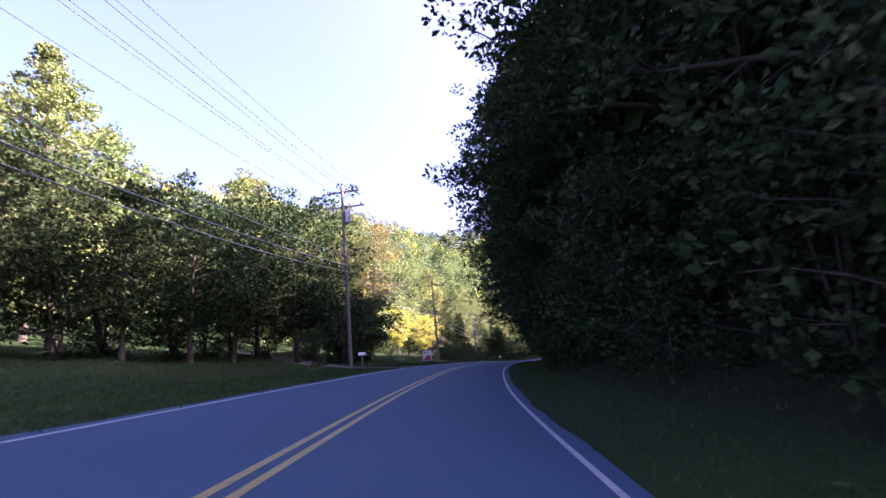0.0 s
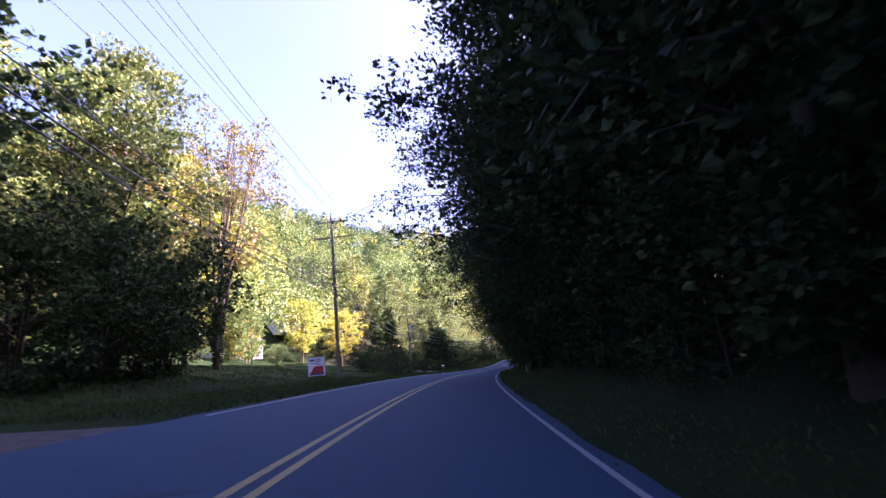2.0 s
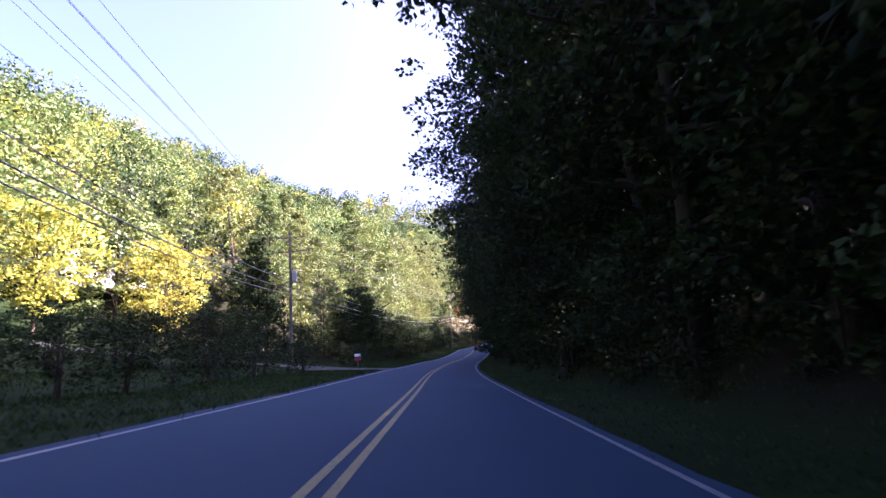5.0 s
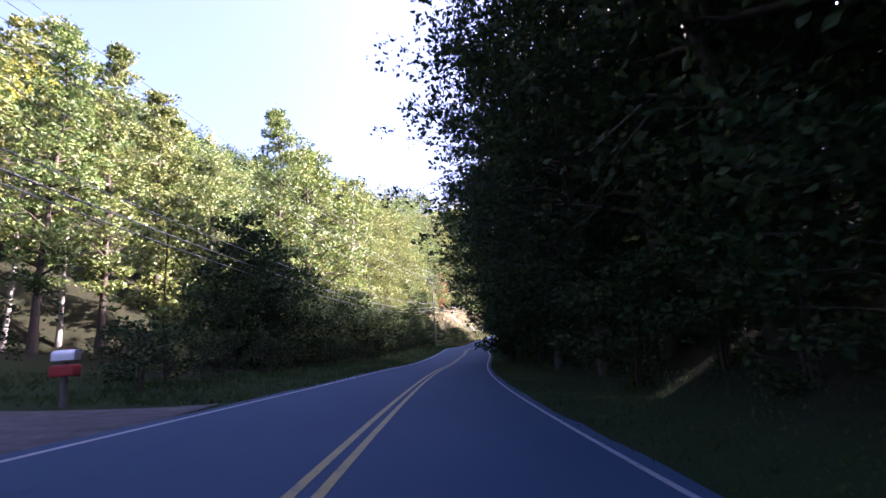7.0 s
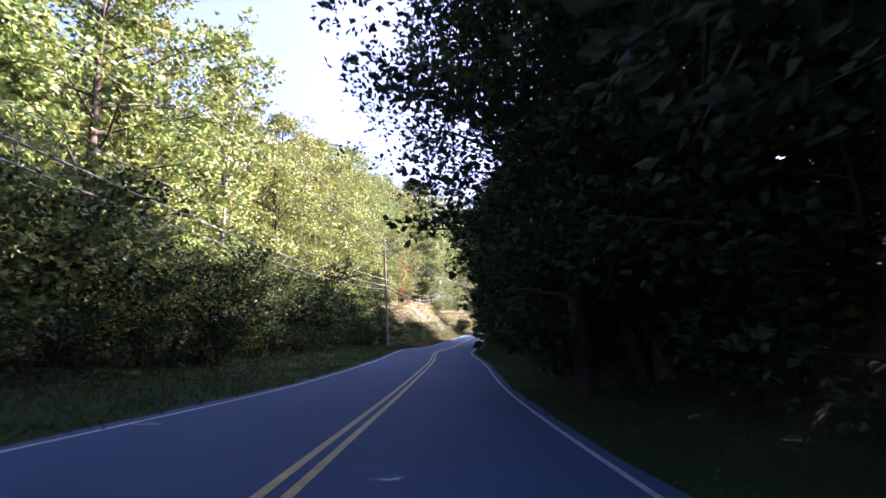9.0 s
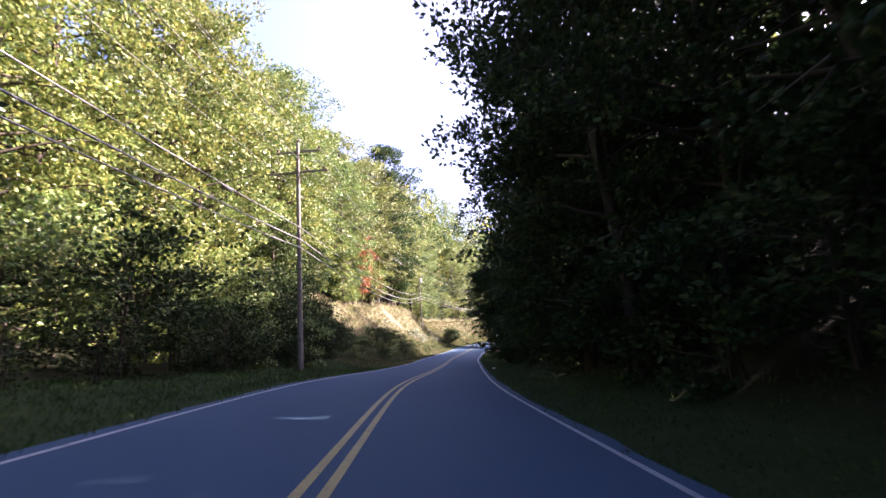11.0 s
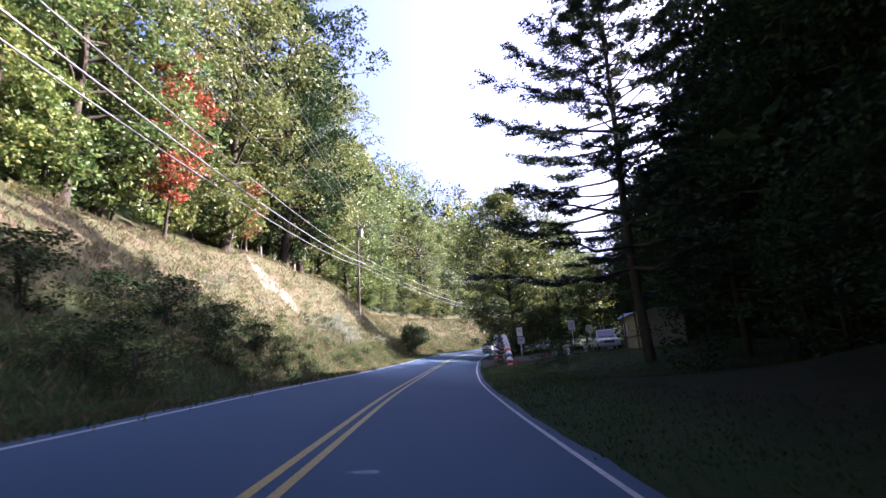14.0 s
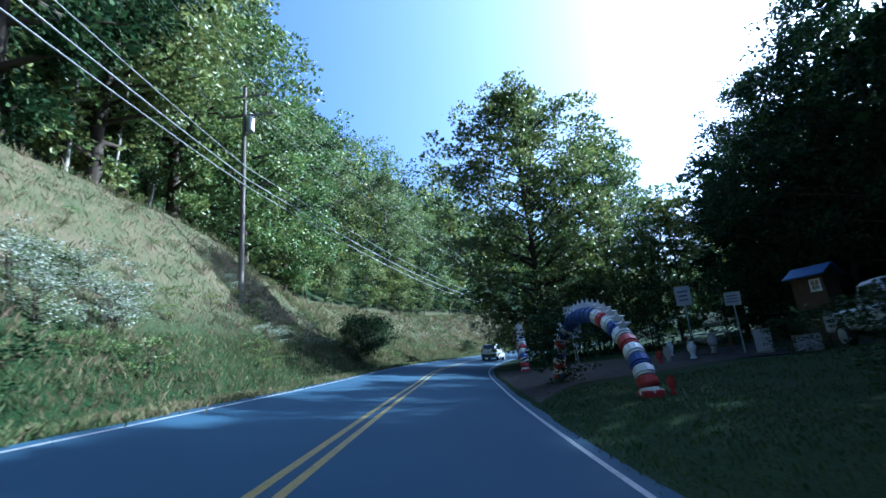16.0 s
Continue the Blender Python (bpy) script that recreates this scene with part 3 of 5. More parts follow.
# ---- utility poles and cables ----
def pole_thing(s, u, h, arms, transformer=None, label="weathered grey wooden utility pole with two crossarms"):
    """A pole with its crossarms at heights below the top; returns the cable points."""
    x, y, z = spot(s, u)
    ob = thing("utility_pole", pose(x, y, z, 0, 0, heading(s)), label, "utility pole", "utility poles")
    rodded("pole", (0, 0, -0.5), (0, 0, h), 0.17, POLE_WOOD, ob, 0.11, 12)
    bm = bmesh.new()
    rod(bm, (0, 0, h - 0.05), (0, 0, h + 0.14), 0.02, sides=6)
    for k, rr in enumerate((0.07, 0.085, 0.06)):
        rod(bm, (0, 0, h + 0.08 + 0.05 * k), (0, 0, h + 0.125 + 0.05 * k), rr, rr * 0.6, 8)
    part("insulator", bm, PORCELAIN, ob)
    ends = [(0, 0, h + 0.24)]
    for drop, half, pins in arms:
        bm = bmesh.new()
        box(bm, (2 * half, 0.10, 0.12), (0, 0.14, h - drop), bevel=0.012)
        arm = part("crossarm", bm, POLE_WOOD, ob)
        for sx in (-1, 1):
            rodded("brace", (sx * half * 0.55, 0.14, h - drop - 0.05), (0, 0.12, h - drop - 0.62), 0.018, DARK_METAL, ob, sides=6)
        for px in pins:
            bm = bmesh.new()
            zt = h - drop + 0.06
            rod(bm, (px, 0.14, zt), (px, 0.14, zt + 0.10), 0.018, sides=6)
            for k, rr in enumerate((0.07, 0.085, 0.06)):
                rod(bm, (px, 0.14, zt + 0.08 + 0.05 * k), (px, 0.14, zt + 0.125 + 0.05 * k), rr, rr * 0.6, 8)
            part("insulator", bm, PORCELAIN, arm)
            ends.append((px, 0.14, zt + 0.22))
    if transformer:
        zt = h - transformer
        bm = bmesh.new()
        rod(bm, (0.38, 0.05, zt - 0.5), (0.38, 0.05, zt + 0.45), 0.25, sides=16)
        rod(bm, (0.38, 0.05, zt + 0.45), (0.38, 0.05, zt + 0.52), 0.27, 0.2, 16)
        rod(bm, (0.38, 0.05, zt - 0.55), (0.38, 0.05, zt - 0.5), 0.2, 0.25, 16)
        can = part("transformer", bm, GREY_METAL, ob, "grey cylindrical transformer")
        for k in (-0.1, 0.1):
            rodded("bushing", (0.38 + k, 0.05, zt + 0.5), (0.38 + k, 0.05, zt + 0.78), 0.045, PORCELAIN, can, 0.02)
        boxed("bracket", (0.2, 0.08, 0.5), (0.14, 0.05, zt), DARK_METAL, ob)
    m = ob.matrix_basis
    top = [m @ Vector(e) for e in ends]
    low = [m @ Vector((0.16, 0.0, h * k)) for k in (0.60, 0.545, 0.51)]
    for p in low:
        q = ob.matrix_basis.inverted() @ p
        boxed("cable_clamp", (0.14, 0.09, 0.1), (q.x - 0.06, q.y, q.z), DARK_METAL, ob)
    return top + low


ARMS = [(0.55, 1.45, (-1.35, 1.35)), (1.95, 1.88, (-1.62, 0.55, 1.62))]
POLES = [pole_thing(-12.0, -12.5, 13.5, ARMS),
         pole_thing(39.9, -8.8, 15.7, ARMS, 2.9, "weathered grey wooden utility pole with two crossarms and a transformer"),
         pole_thing(75.1, -8.95, 13.8, ARMS),
         pole_thing(131.4, -13.4, 12.4, ARMS, 4.4, "weathered grey wooden utility pole with two crossarms and a transformer"),
         pole_thing(217.0, -7.15, 14.2, ARMS),
         pole_thing(300.8, -10.6, 14.2, ARMS, 2.7, "weathered pale wooden utility pole on the grass bank"),
         pole_thing(356.0, -9.0, 11.5, ARMS)]


def build_cables():
    sag = (0.012, 0.012, 0.012, 0.014, 0.013, 0.014, 0.020, 0.022, 0.024)
    for k in range(9):
        pts = []
        for a, b in zip(POLES, POLES[1:]):
            p, q = a[k], b[k]
            n = 24
            for i in range(n):
                t = i / n
                c = p.lerp(q, t)
                c.z -= 4 * t * (1 - t) * sag[k] * (q - p).length
                pts.append(c)
        pts.append(POLES[-1][k])
        thick = 0.010 if k < 6 else (0.024, 0.034, 0.028)[k - 6]
        v, f = tubes([(np.array([tuple(p) for p in pts]), np.full(len(pts), thick))], 5)
        ob = link("overhead_cable", raw_mesh("overhead_cable", v, f, True), CABLE)
        if k == 6:
            p, q = (Vector(e[k]) for e in POLES[3:5])
            c = p.lerp(q, 0.89) - Vector((0, 0, 4 * 0.89 * 0.11 * sag[k] * (q - p).length))
            d = (q - p).normalized()
            bm = bmesh.new()
            rod(bm, c - d * 0.32 - Vector((0, 0, 0.09)), c + d * 0.32 - Vector((0, 0, 0.09)), 0.085, 0.085, 12)
            rod(bm, c - d * 0.46 - Vector((0, 0, 0.05)), c - d * 0.32 - Vector((0, 0, 0.09)), 0.03, 0.085, 12)
            rod(bm, c + d * 0.32 - Vector((0, 0, 0.09)), c + d * 0.46 - Vector((0, 0, 0.05)), 0.085, 0.03, 12)
            part("splice_case", bm, DARK_METAL, ob, "black splice case on the telephone cable")
        tagged(ob, "thin power line strung along the wooden poles" if k < 6 else "thick black telephone cable strung along the wooden poles", "cable", "cables between the poles")


build_cables()


# ---- trees ----
random.seed(7)
OAK = "broad leafy green tree in summer leaf"
tree_proto("oak_a", "broad", 21, 5.4, 0.05, 34, 6400, 0.40, 1, 0.26, GREEN_LEAF, BARK, OAK, twigs=3)
tree_proto("oak_b", "broad", 18, 4.8, 0.05, 30, 5600, 0.39, 2, 0.22, GREEN_LEAF, BARK, OAK, twigs=3)
tree_proto("oak_c", "broad", 24, 5.8, 0.06, 36, 7000, 0.41, 3, 0.30, GREEN_LEAF, BARK, OAK, twigs=3)
tree_proto("maple_a", "broad", 21, 5.4, 0.06, 44, 14500, 0.27, 41, 0.25, GREEN_LEAF, BARK, OAK, twigs=4)
tree_proto("maple_b", "broad", 18, 4.8, 0.06, 42, 12500, 0.26, 42, 0.22, GREEN_LEAF, BARK, OAK, twigs=4)
tree_proto("maple_c", "broad", 24, 5.8, 0.08, 46, 11500, 0.34, 43, 0.29, GREEN_LEAF, BARK, OAK, twigs=4)
tree_proto("round_top", "round", 11, 4.4, 0.20, 36, 7600, 0.26, 53, 0.16, GOLD_LEAF, BARK, "round leafy tree coloured dark as in shade", twigs=4)
tree_proto("shade_a", "broad", 21, 5.4, 0.05, 44, 14000, 0.24, 56, 0.25, DEEP_SHADED_LEAF, BARK, OAK, twigs=4)
tree_proto("shade_b", "broad", 18.5, 5.0, 0.05, 40, 13000, 0.23, 54, 0.22, DEEP_SHADED_LEAF, BARK, OAK, twigs=4)
tree_proto("shade_c", "broad", 24, 5.8, 0.06, 46, 15000, 0.25, 57, 0.28, DEEP_SHADED_LEAF, BARK, OAK, twigs=4)
tree_proto("slim_red", "tall", 12, 2.1, 0.22, 30, 4200, 0.24, 55, 0.09, RED_LEAF, BARK, "slender tree with red autumn leaves")
tree_proto("elm_a", "broad", 21, 5.4, 0.05, 54, 23000, 0.235, 51, 0.25, GREEN_LEAF, BARK, OAK, twigs=4)
tree_proto("elm_b", "broad", 24, 5.6, 0.05, 58, 25000, 0.24, 62, 0.28, GREEN_LEAF, BARK, OAK, twigs=4)
tree_proto("oak_d", "broad", 24, 7.0, 0.04, 92, 36000, 0.30, 18, 0.32, GREEN_LEAF, BARK, "tall spreading green tree beside the yard", twigs=4)
tree_proto("overhang", "round", 15, 7.2, 0.20, 56, 15000, 0.19, 13, 0.22, DEEP_SHADED_LEAF, BARK, OAK, spread=0.34, twigs=6)
tree_proto("wood_a", "broad", 20, 4.8, 0.08, 14, 620, 0.74, 14, 0.24, DEEP_SHADED_LEAF, BARK, OAK, spread=0.7, twigs=1)
tree_proto("wood_b", "tall", 23, 4.6, 0.10, 18, 700, 0.74, 15, 0.24, DEEP_SHADED_LEAF, BARK, OAK, spread=0.7, twigs=1)
tree_proto("poplar_a", "tall", 27, 2.9, 0.16, 60, 9500, 0.30, 4, 0.27, LIME_LEAF, BARK, "tall slender tree with yellow-green leaves", twigs=4)
tree_proto("poplar_b", "tall", 23, 2.7, 0.12, 52, 8200, 0.30, 5, 0.22, LIME_LEAF, BARK, "tall slender tree with yellow-green leaves", twigs=4)
tree_proto("birch", "tall", 20, 2.8, 0.30, 20, 1500, 0.34, 6, 0.15, LIME_LEAF, PALE_BARK, "thin pale-barked tree with sparse leaves")
tree_proto("sapling", "round", 8, 2.2, 0.10, 20, 2400, 0.25, 7, 0.08, GREEN_LEAF, BARK, "young bushy tree beside the road", twigs=4)
tree_proto("many_stems", "broad", 17, 3.0, 0.40, 84, 8000, 0.20, 8, 0.10, AMBER_LEAF, BARK, "many-stemmed tree with golden leaves and dark vines", stems=14, fork=1.6, spread=0.42, twigs=4)
tree_proto("cedar", "cone", 13, 3.2, 0.03, 60, 4200, 0.34, 9, 0.17, DEEP_SHADED_LEAF, BARK, "dark dense evergreen cedar")
tree_proto("bush_a", "round", 3.6, 2.3, 0.02, 26, 1900, 0.20, 10, 0.05, DEEP_SHADED_LEAF, BARK, "dense dark roadside bush", stems=4, spread=0.45, twigs=2)
tree_proto("weed", "round", 2.4, 1.8, 0.02, 14, 620, 0.17, 19, 0.03, GREEN_LEAF, BARK, OAK, stems=3, spread=0.45, twigs=1)
tree_proto("under_a", "round", 4.4, 2.6, 0.02, 20, 1500, 0.22, 16, 0.05, DEEP_SHADED_LEAF, BARK, OAK, spread=0.45, twigs=2)
tree_proto("under_b", "round", 7.0, 2.6, 0.02, 24, 1900, 0.23, 17, 0.07, DEEP_SHADED_LEAF, BARK, OAK, spread=0.45, twigs=2)
tree_proto("vine_heap", "round", 5.2, 3.4, 0.02, 40, 4200, 0.22, 12, 0.07, DEEP_SHADED_LEAF, BARK, "vine-covered heap of dark brush", stems=5, spread=0.5, twigs=2)


# many of these are added behind the front trees to block the sun
DEEP = []  # trees far inside the woods: key, s, u, scale


def deep_woods():
    """The dark-coloured trees far inside the woods, joined into one; many only block the sun."""
    v, f, slot, n = [], [], [], 0
    for key, s, u, c in DEEP:
        turn = random.uniform(0, 2 * math.pi)
        spin = np.array([[math.cos(turn), math.sin(turn), 0], [-math.sin(turn), math.cos(turn), 0], [0, 0, 1]])
        for k in (0, 1):
            me = TREES[key][k]
            co = np.empty(len(me.vertices) * 3, np.float32)
            me.vertices.foreach_get("co", co)
            quads = np.empty(len(me.loops), np.int32)
            me.loops.foreach_get("vertex_index", quads)
            v.append(co.reshape(-1, 3) @ spin * c + spot(s, u))
            f.append(quads.reshape(-1, 4) + n)
            slot.append(np.full(len(quads) // 4, k, np.int32))
            n += len(co) // 3
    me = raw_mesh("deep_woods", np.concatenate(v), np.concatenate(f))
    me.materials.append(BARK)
    me.materials.append(DEEP_SHADED_LEAF)
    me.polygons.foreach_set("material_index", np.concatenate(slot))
    tagged(new("deep_woods", me), "tall trees deep in the woods, coloured dark for shade, blocking the sun", "woods", kind="stuff")


def right_woods():
    # every leaf gets the dark material, so the woods' shade is painted in
    g = "trees on the shaded side of the road"
    dark = "tall leafy tree in deep shade over the road"
    s = 8.0
    while s < 236:
        u = 8.9 + random.uniform(-0.6, 1.2) + (1.9 if 212 < s < 236 else 1.5 if s < 36 else 0)
        tall = random.uniform(1.05, 1.25) * (0.90 if s > 231 else 0.74 if s > 163 else 1.08 if s > 120 else 1.05)
        plant(random.choice(("shade_a", "shade_b", "shade_c", "shade_b")), s, u, tall, group=g, label=dark, mat=DEEP_SHADED_LEAF)
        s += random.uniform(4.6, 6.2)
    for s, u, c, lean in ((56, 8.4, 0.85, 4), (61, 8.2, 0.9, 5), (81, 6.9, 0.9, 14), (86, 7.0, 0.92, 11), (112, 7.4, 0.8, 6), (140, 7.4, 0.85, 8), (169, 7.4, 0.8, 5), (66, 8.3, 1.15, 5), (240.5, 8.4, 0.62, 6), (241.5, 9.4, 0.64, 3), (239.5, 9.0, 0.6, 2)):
        plant("overhang", s, u, c, group=g, label="leafy tree leaning far over the road in shade", mat=DEEP_SHADED_LEAF, lean=lean)
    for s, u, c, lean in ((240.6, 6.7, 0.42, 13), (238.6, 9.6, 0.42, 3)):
        plant("oak_d", s, u, c, lean=lean, group=g, label="dense leafy tree in shade at the end of the woods", mat=DEEP_SHADED_LEAF)
    # the ones behind the front row are added to stop sun flecks
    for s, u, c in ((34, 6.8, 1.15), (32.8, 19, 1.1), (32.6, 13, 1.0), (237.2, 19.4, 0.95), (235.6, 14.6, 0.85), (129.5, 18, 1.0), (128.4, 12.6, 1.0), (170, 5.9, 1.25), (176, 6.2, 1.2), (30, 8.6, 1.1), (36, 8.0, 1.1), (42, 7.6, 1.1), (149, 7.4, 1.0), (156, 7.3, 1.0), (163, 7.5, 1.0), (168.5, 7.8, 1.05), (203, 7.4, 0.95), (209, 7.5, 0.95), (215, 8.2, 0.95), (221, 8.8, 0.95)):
        plant("shade_b", s, u, c, group=g, label=dark, mat=DEEP_SHADED_LEAF)
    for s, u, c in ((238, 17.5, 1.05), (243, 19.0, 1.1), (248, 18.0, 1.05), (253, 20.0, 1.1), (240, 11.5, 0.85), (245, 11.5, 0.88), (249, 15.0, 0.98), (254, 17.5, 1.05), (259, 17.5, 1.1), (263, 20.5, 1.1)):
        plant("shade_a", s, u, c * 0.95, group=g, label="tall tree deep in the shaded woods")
    for u0, step, s0 in ((14.0, 5.0, 4.0), (20.0, 5.5, 0.0), (27.0, 6.5, -6.0)):
        s = s0
        while s < (246 if u0 < 15 else 256 if u0 < 21 else 268):
            DEEP.append((random.choice(("wood_a", "wood_b")), s, u0 + random.uniform(-1.5, 1.5), random.uniform(1.05, 1.3) * (0.95 if s > 232 else 0.74 if s > 165 else 1.13 if s > 120 else 1.1 if s > 80 else 1.14)))
            s += step * random.uniform(0.85, 1.2)
    # unseen second rows, added to keep sun flecks off the road
    s = 2.0
    while s < 132:
        DEEP.append((random.choice(("wood_a", "wood_b")), s, 23.5 + random.uniform(-1, 1), random.uniform(0.85, 1.0)))
        DEEP.append(("wood_a", s + 1.8, 17.0 + random.uniform(-1, 1), random.uniform(0.75, 0.9)))
        s += random.uniform(4.0, 5.2)
    s = 132.0
    while s < 238:
        DEEP.append((random.choice(("wood_a", "wood_b")), s, 17.0 + random.uniform(-1, 1), random.uniform(0.85, 1.0)))
        s += random.uniform(4.5, 6.0)
    # extra trees added to cast shade on the bank, road and yard
    DEEP.extend((("wood_a", 228, 27, 0.9), ("wood_b", 225, 25.5, 0.85), ("wood_a", 240, 26, 1.0), ("wood_a", 222, 22, 0.8), ("wood_a", 56, 22, 1.2), ("wood_b", 60, 24.5, 1.2), ("wood_a", 64, 22.5, 1.2), ("wood_a", 52, 24, 1.2), ("wood_a", 236, 23.5, 0.95), ("wood_b", 233, 21, 0.9), ("wood_a", 230.5, 24, 0.9), ("wood_a", 214, 20.5, 0.8), ("wood_b", 212, 24, 0.8), ("wood_a", 330, 27, 0.9), ("wood_b", 334, 29, 0.9), ("wood_a", 338, 27, 0.9), ("wood_a", 326, 30, 0.85), ("wood_a", 342, 29, 0.9), ("wood_a", 256, 20, 1.2), ("wood_a", 250, 19.5, 1.2), ("wood_a", 253, 24, 1.3), ("wood_b", 260, 24, 1.2), ("wood_a", 265, 27, 1.1), ("wood_b", 248, 23, 1.25), ("wood_a", 243, 19, 1.15), ("wood_b", 257, 27, 1.25), ("wood_a", 261, 20, 1.05), ("wood_a", 289, 25.5, 0.95), ("wood_a", 285, 25.8, 1.0), ("wood_b", 283, 29, 1.05), ("wood_a", 279, 25.5, 1.0)))
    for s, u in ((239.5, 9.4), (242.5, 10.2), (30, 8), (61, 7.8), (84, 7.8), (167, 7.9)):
        plant("under_b", s, u, random.uniform(0.8, 1.0), name="bush", category="bush", group="undergrowth on the shaded side", label="leafy undergrowth below the tall trees, coloured dark for shade")
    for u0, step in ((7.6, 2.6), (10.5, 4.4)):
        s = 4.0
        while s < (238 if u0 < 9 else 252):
            plant(random.choice(("under_a", "under_b", "under_a", "bush_a")), s, u0 + random.uniform(-0.5, 1.0), random.uniform(0.65, 1.0), name="bush", category="bush", group="undergrowth on the shaded side", label="leafy undergrowth below the tall trees, coloured dark for shade", mat=DEEP_SHADED_LEAF)
            s += step * random.uniform(0.8, 1.3)


def ivy_on(s, u):
    """Dark vines that climb the fork of the many-stemmed tree."""
    rng = np.random.default_rng(77)
    z = rng.uniform(0.2, 7.5, 2600)
    az = rng.uniform(0, 2 * np.pi, 2600)
    r = (0.35 + 0.28 * np.clip(z - 2.5, 0, 9)) * rng.uniform(0.6, 1.2, 2600) ** 0.5 * (1 + 0.35 * np.sin(az * 3 + z))
    lv, lf = leaf_quads(rng, np.stack([r * np.cos(az), r * np.sin(az), z], 1), 0.22)
    x, y, zz = spot(s, u)
    ob = thing("climbing_vine", pose(x, y, zz), "dark climbing vine round a forked trunk", "vine")
    link("foliage", raw_mesh("foliage", lv, lf), DEEP_SHADED_LEAF, ob)


def hollow_brush():
    # brush added over bare ground where only darkness shows
    for s in np.arange(239, 260, 2.1):
        for u in np.arange(9.8, 22, 2.4):
            if u > 9.8 + 0.16 * (s - 239):
                plant(random.choice(("under_a", "under_b")), s + random.uniform(-0.6, 0.6), u + random.uniform(-0.6, 0.6), random.uniform(0.55, 0.9), name="bush", category="bush", group="undergrowth on the shaded side", label="leafy undergrowth below the tall trees, coloured dark for shade")


def left_near():
    g = "trees on the open side of the road"
    P = plant
    # house plot at the start
    # dark-leaved trees here have the opposite woods' shadow in their leaf colour
    for s, u, k, c, m in ((22, -30, "oak_b", 1.0, LIME_LEAF), (30, -34, "oak_a", 0.95, GREEN_LEAF), (14, -40, "oak_a", 1.0, LIME_LEAF), (33, -29, "poplar_a", 0.92, GREEN_LEAF),
                          (44, -22, "round_top", 1.25, DEEP_SHADED_LEAF), (50, -17.5, "round_top", 0.9, DEEP_SHADED_LEAF), (54, -21, "birch", 0.9, GREEN_LEAF), (58, -28, "maple_a", 1.1, LIME_LEAF),
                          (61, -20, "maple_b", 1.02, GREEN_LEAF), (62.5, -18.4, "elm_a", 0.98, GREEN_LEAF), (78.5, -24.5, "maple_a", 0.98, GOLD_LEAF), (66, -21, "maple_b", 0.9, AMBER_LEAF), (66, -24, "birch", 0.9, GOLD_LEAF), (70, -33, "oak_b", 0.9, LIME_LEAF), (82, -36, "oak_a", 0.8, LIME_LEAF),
                          (27.5, -18.5, "round_top", 0.92, DEEP_SHADED_LEAF), (33, -18, "round_top", 1.0, DEEP_SHADED_LEAF), (39, -18.5, "round_top", 1.12, DEEP_SHADED_LEAF), (46, -16.3, "round_top", 1.36, DEEP_SHADED_LEAF), (21, -22, "round_top", 0.95, DEEP_SHADED_LEAF), (26, -25, "round_top", 1.1, DEEP_SHADED_LEAF), (40, -40, "maple_c", 1.1, LIME_LEAF), (52, -44, "maple_a", 1.25, GREEN_LEAF)):
        P(k, s, u, c, group=g, mat=m)
    P("many_stems", 76.6, -20.3, 1.26, group=g)
    ivy_on(76.6, -20.3)
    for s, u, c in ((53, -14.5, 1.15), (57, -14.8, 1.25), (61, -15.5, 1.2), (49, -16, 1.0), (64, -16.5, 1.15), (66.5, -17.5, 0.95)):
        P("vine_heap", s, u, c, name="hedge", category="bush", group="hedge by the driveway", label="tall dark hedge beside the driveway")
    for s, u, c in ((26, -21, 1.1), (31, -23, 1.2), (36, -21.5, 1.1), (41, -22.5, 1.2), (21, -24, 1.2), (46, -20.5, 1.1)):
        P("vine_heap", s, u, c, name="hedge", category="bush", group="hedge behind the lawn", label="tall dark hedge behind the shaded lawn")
    P("bush_a", 41.0, -12.3, 0.72, name="bush", category="bush", label="round dark bush on the lawn")
    for s, u, c in ((96, -34, 0.8), (104, -40, 0.9), (110, -30, 0.7), (118, -44, 0.9), (99, -25, 0.6)):
        P("bush_a", s, u, c, name="bush", category="bush", group="garden bushes", label="leafy garden bush in the sun", mat=GREEN_LEAF)
    P("round_top", 125, -32.5, 1.0, group=g, mat=GOLD_LEAF, label="small bright yellow autumn tree")
    P("round_top", 137, -29.5, 0.95, group=g, mat=GOLD_LEAF, label="small golden orange autumn tree")
    for s, u, c in ((103, -31, 1.0), (99, -28.5, 0.8), (108, -34, 1.1), (112, -38, 0.95), (115.5, -39.5, 0.9), (109.5, -37.5, 0.9)):
        P("sapling", s, u, c, group=g, mat=GREEN_LEAF)
    for s, u, c in ((113, -38.5, 1.1), (116, -41, 1.2), (118.5, -42, 1.1), (121, -41.5, 1.1)):
        P("bush_a", s, u, c, name="bush", category="bush", group="garden bushes", label="leafy garden bush in the sun", mat=GREEN_LEAF)
    P("sapling", 112, -36, 0.9, group=g, mat=RUST_LEAF)
    P("sapling", 106, -33, 0.8, group=g, mat=GOLD_LEAF)
    # brush along the road between the pole and the bank, partly coloured dark for shade
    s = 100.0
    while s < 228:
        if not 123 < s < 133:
            P(random.choice(("vine_heap", "bush_a", "vine_heap")), s, -11.0 + random.uniform(-1.6, 0.8) - 3.0 * (s < 135), random.uniform(0.7, 1.05) * (0.6 if s < 122 else 0.55 if s < 147 else 1.05), name="brush", category="bush", group="brush on the open side", label="dark tangled brush beside the road", mat=random.choice((DEEP_SHADED_LEAF, GREEN_LEAF)))
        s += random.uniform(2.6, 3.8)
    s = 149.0
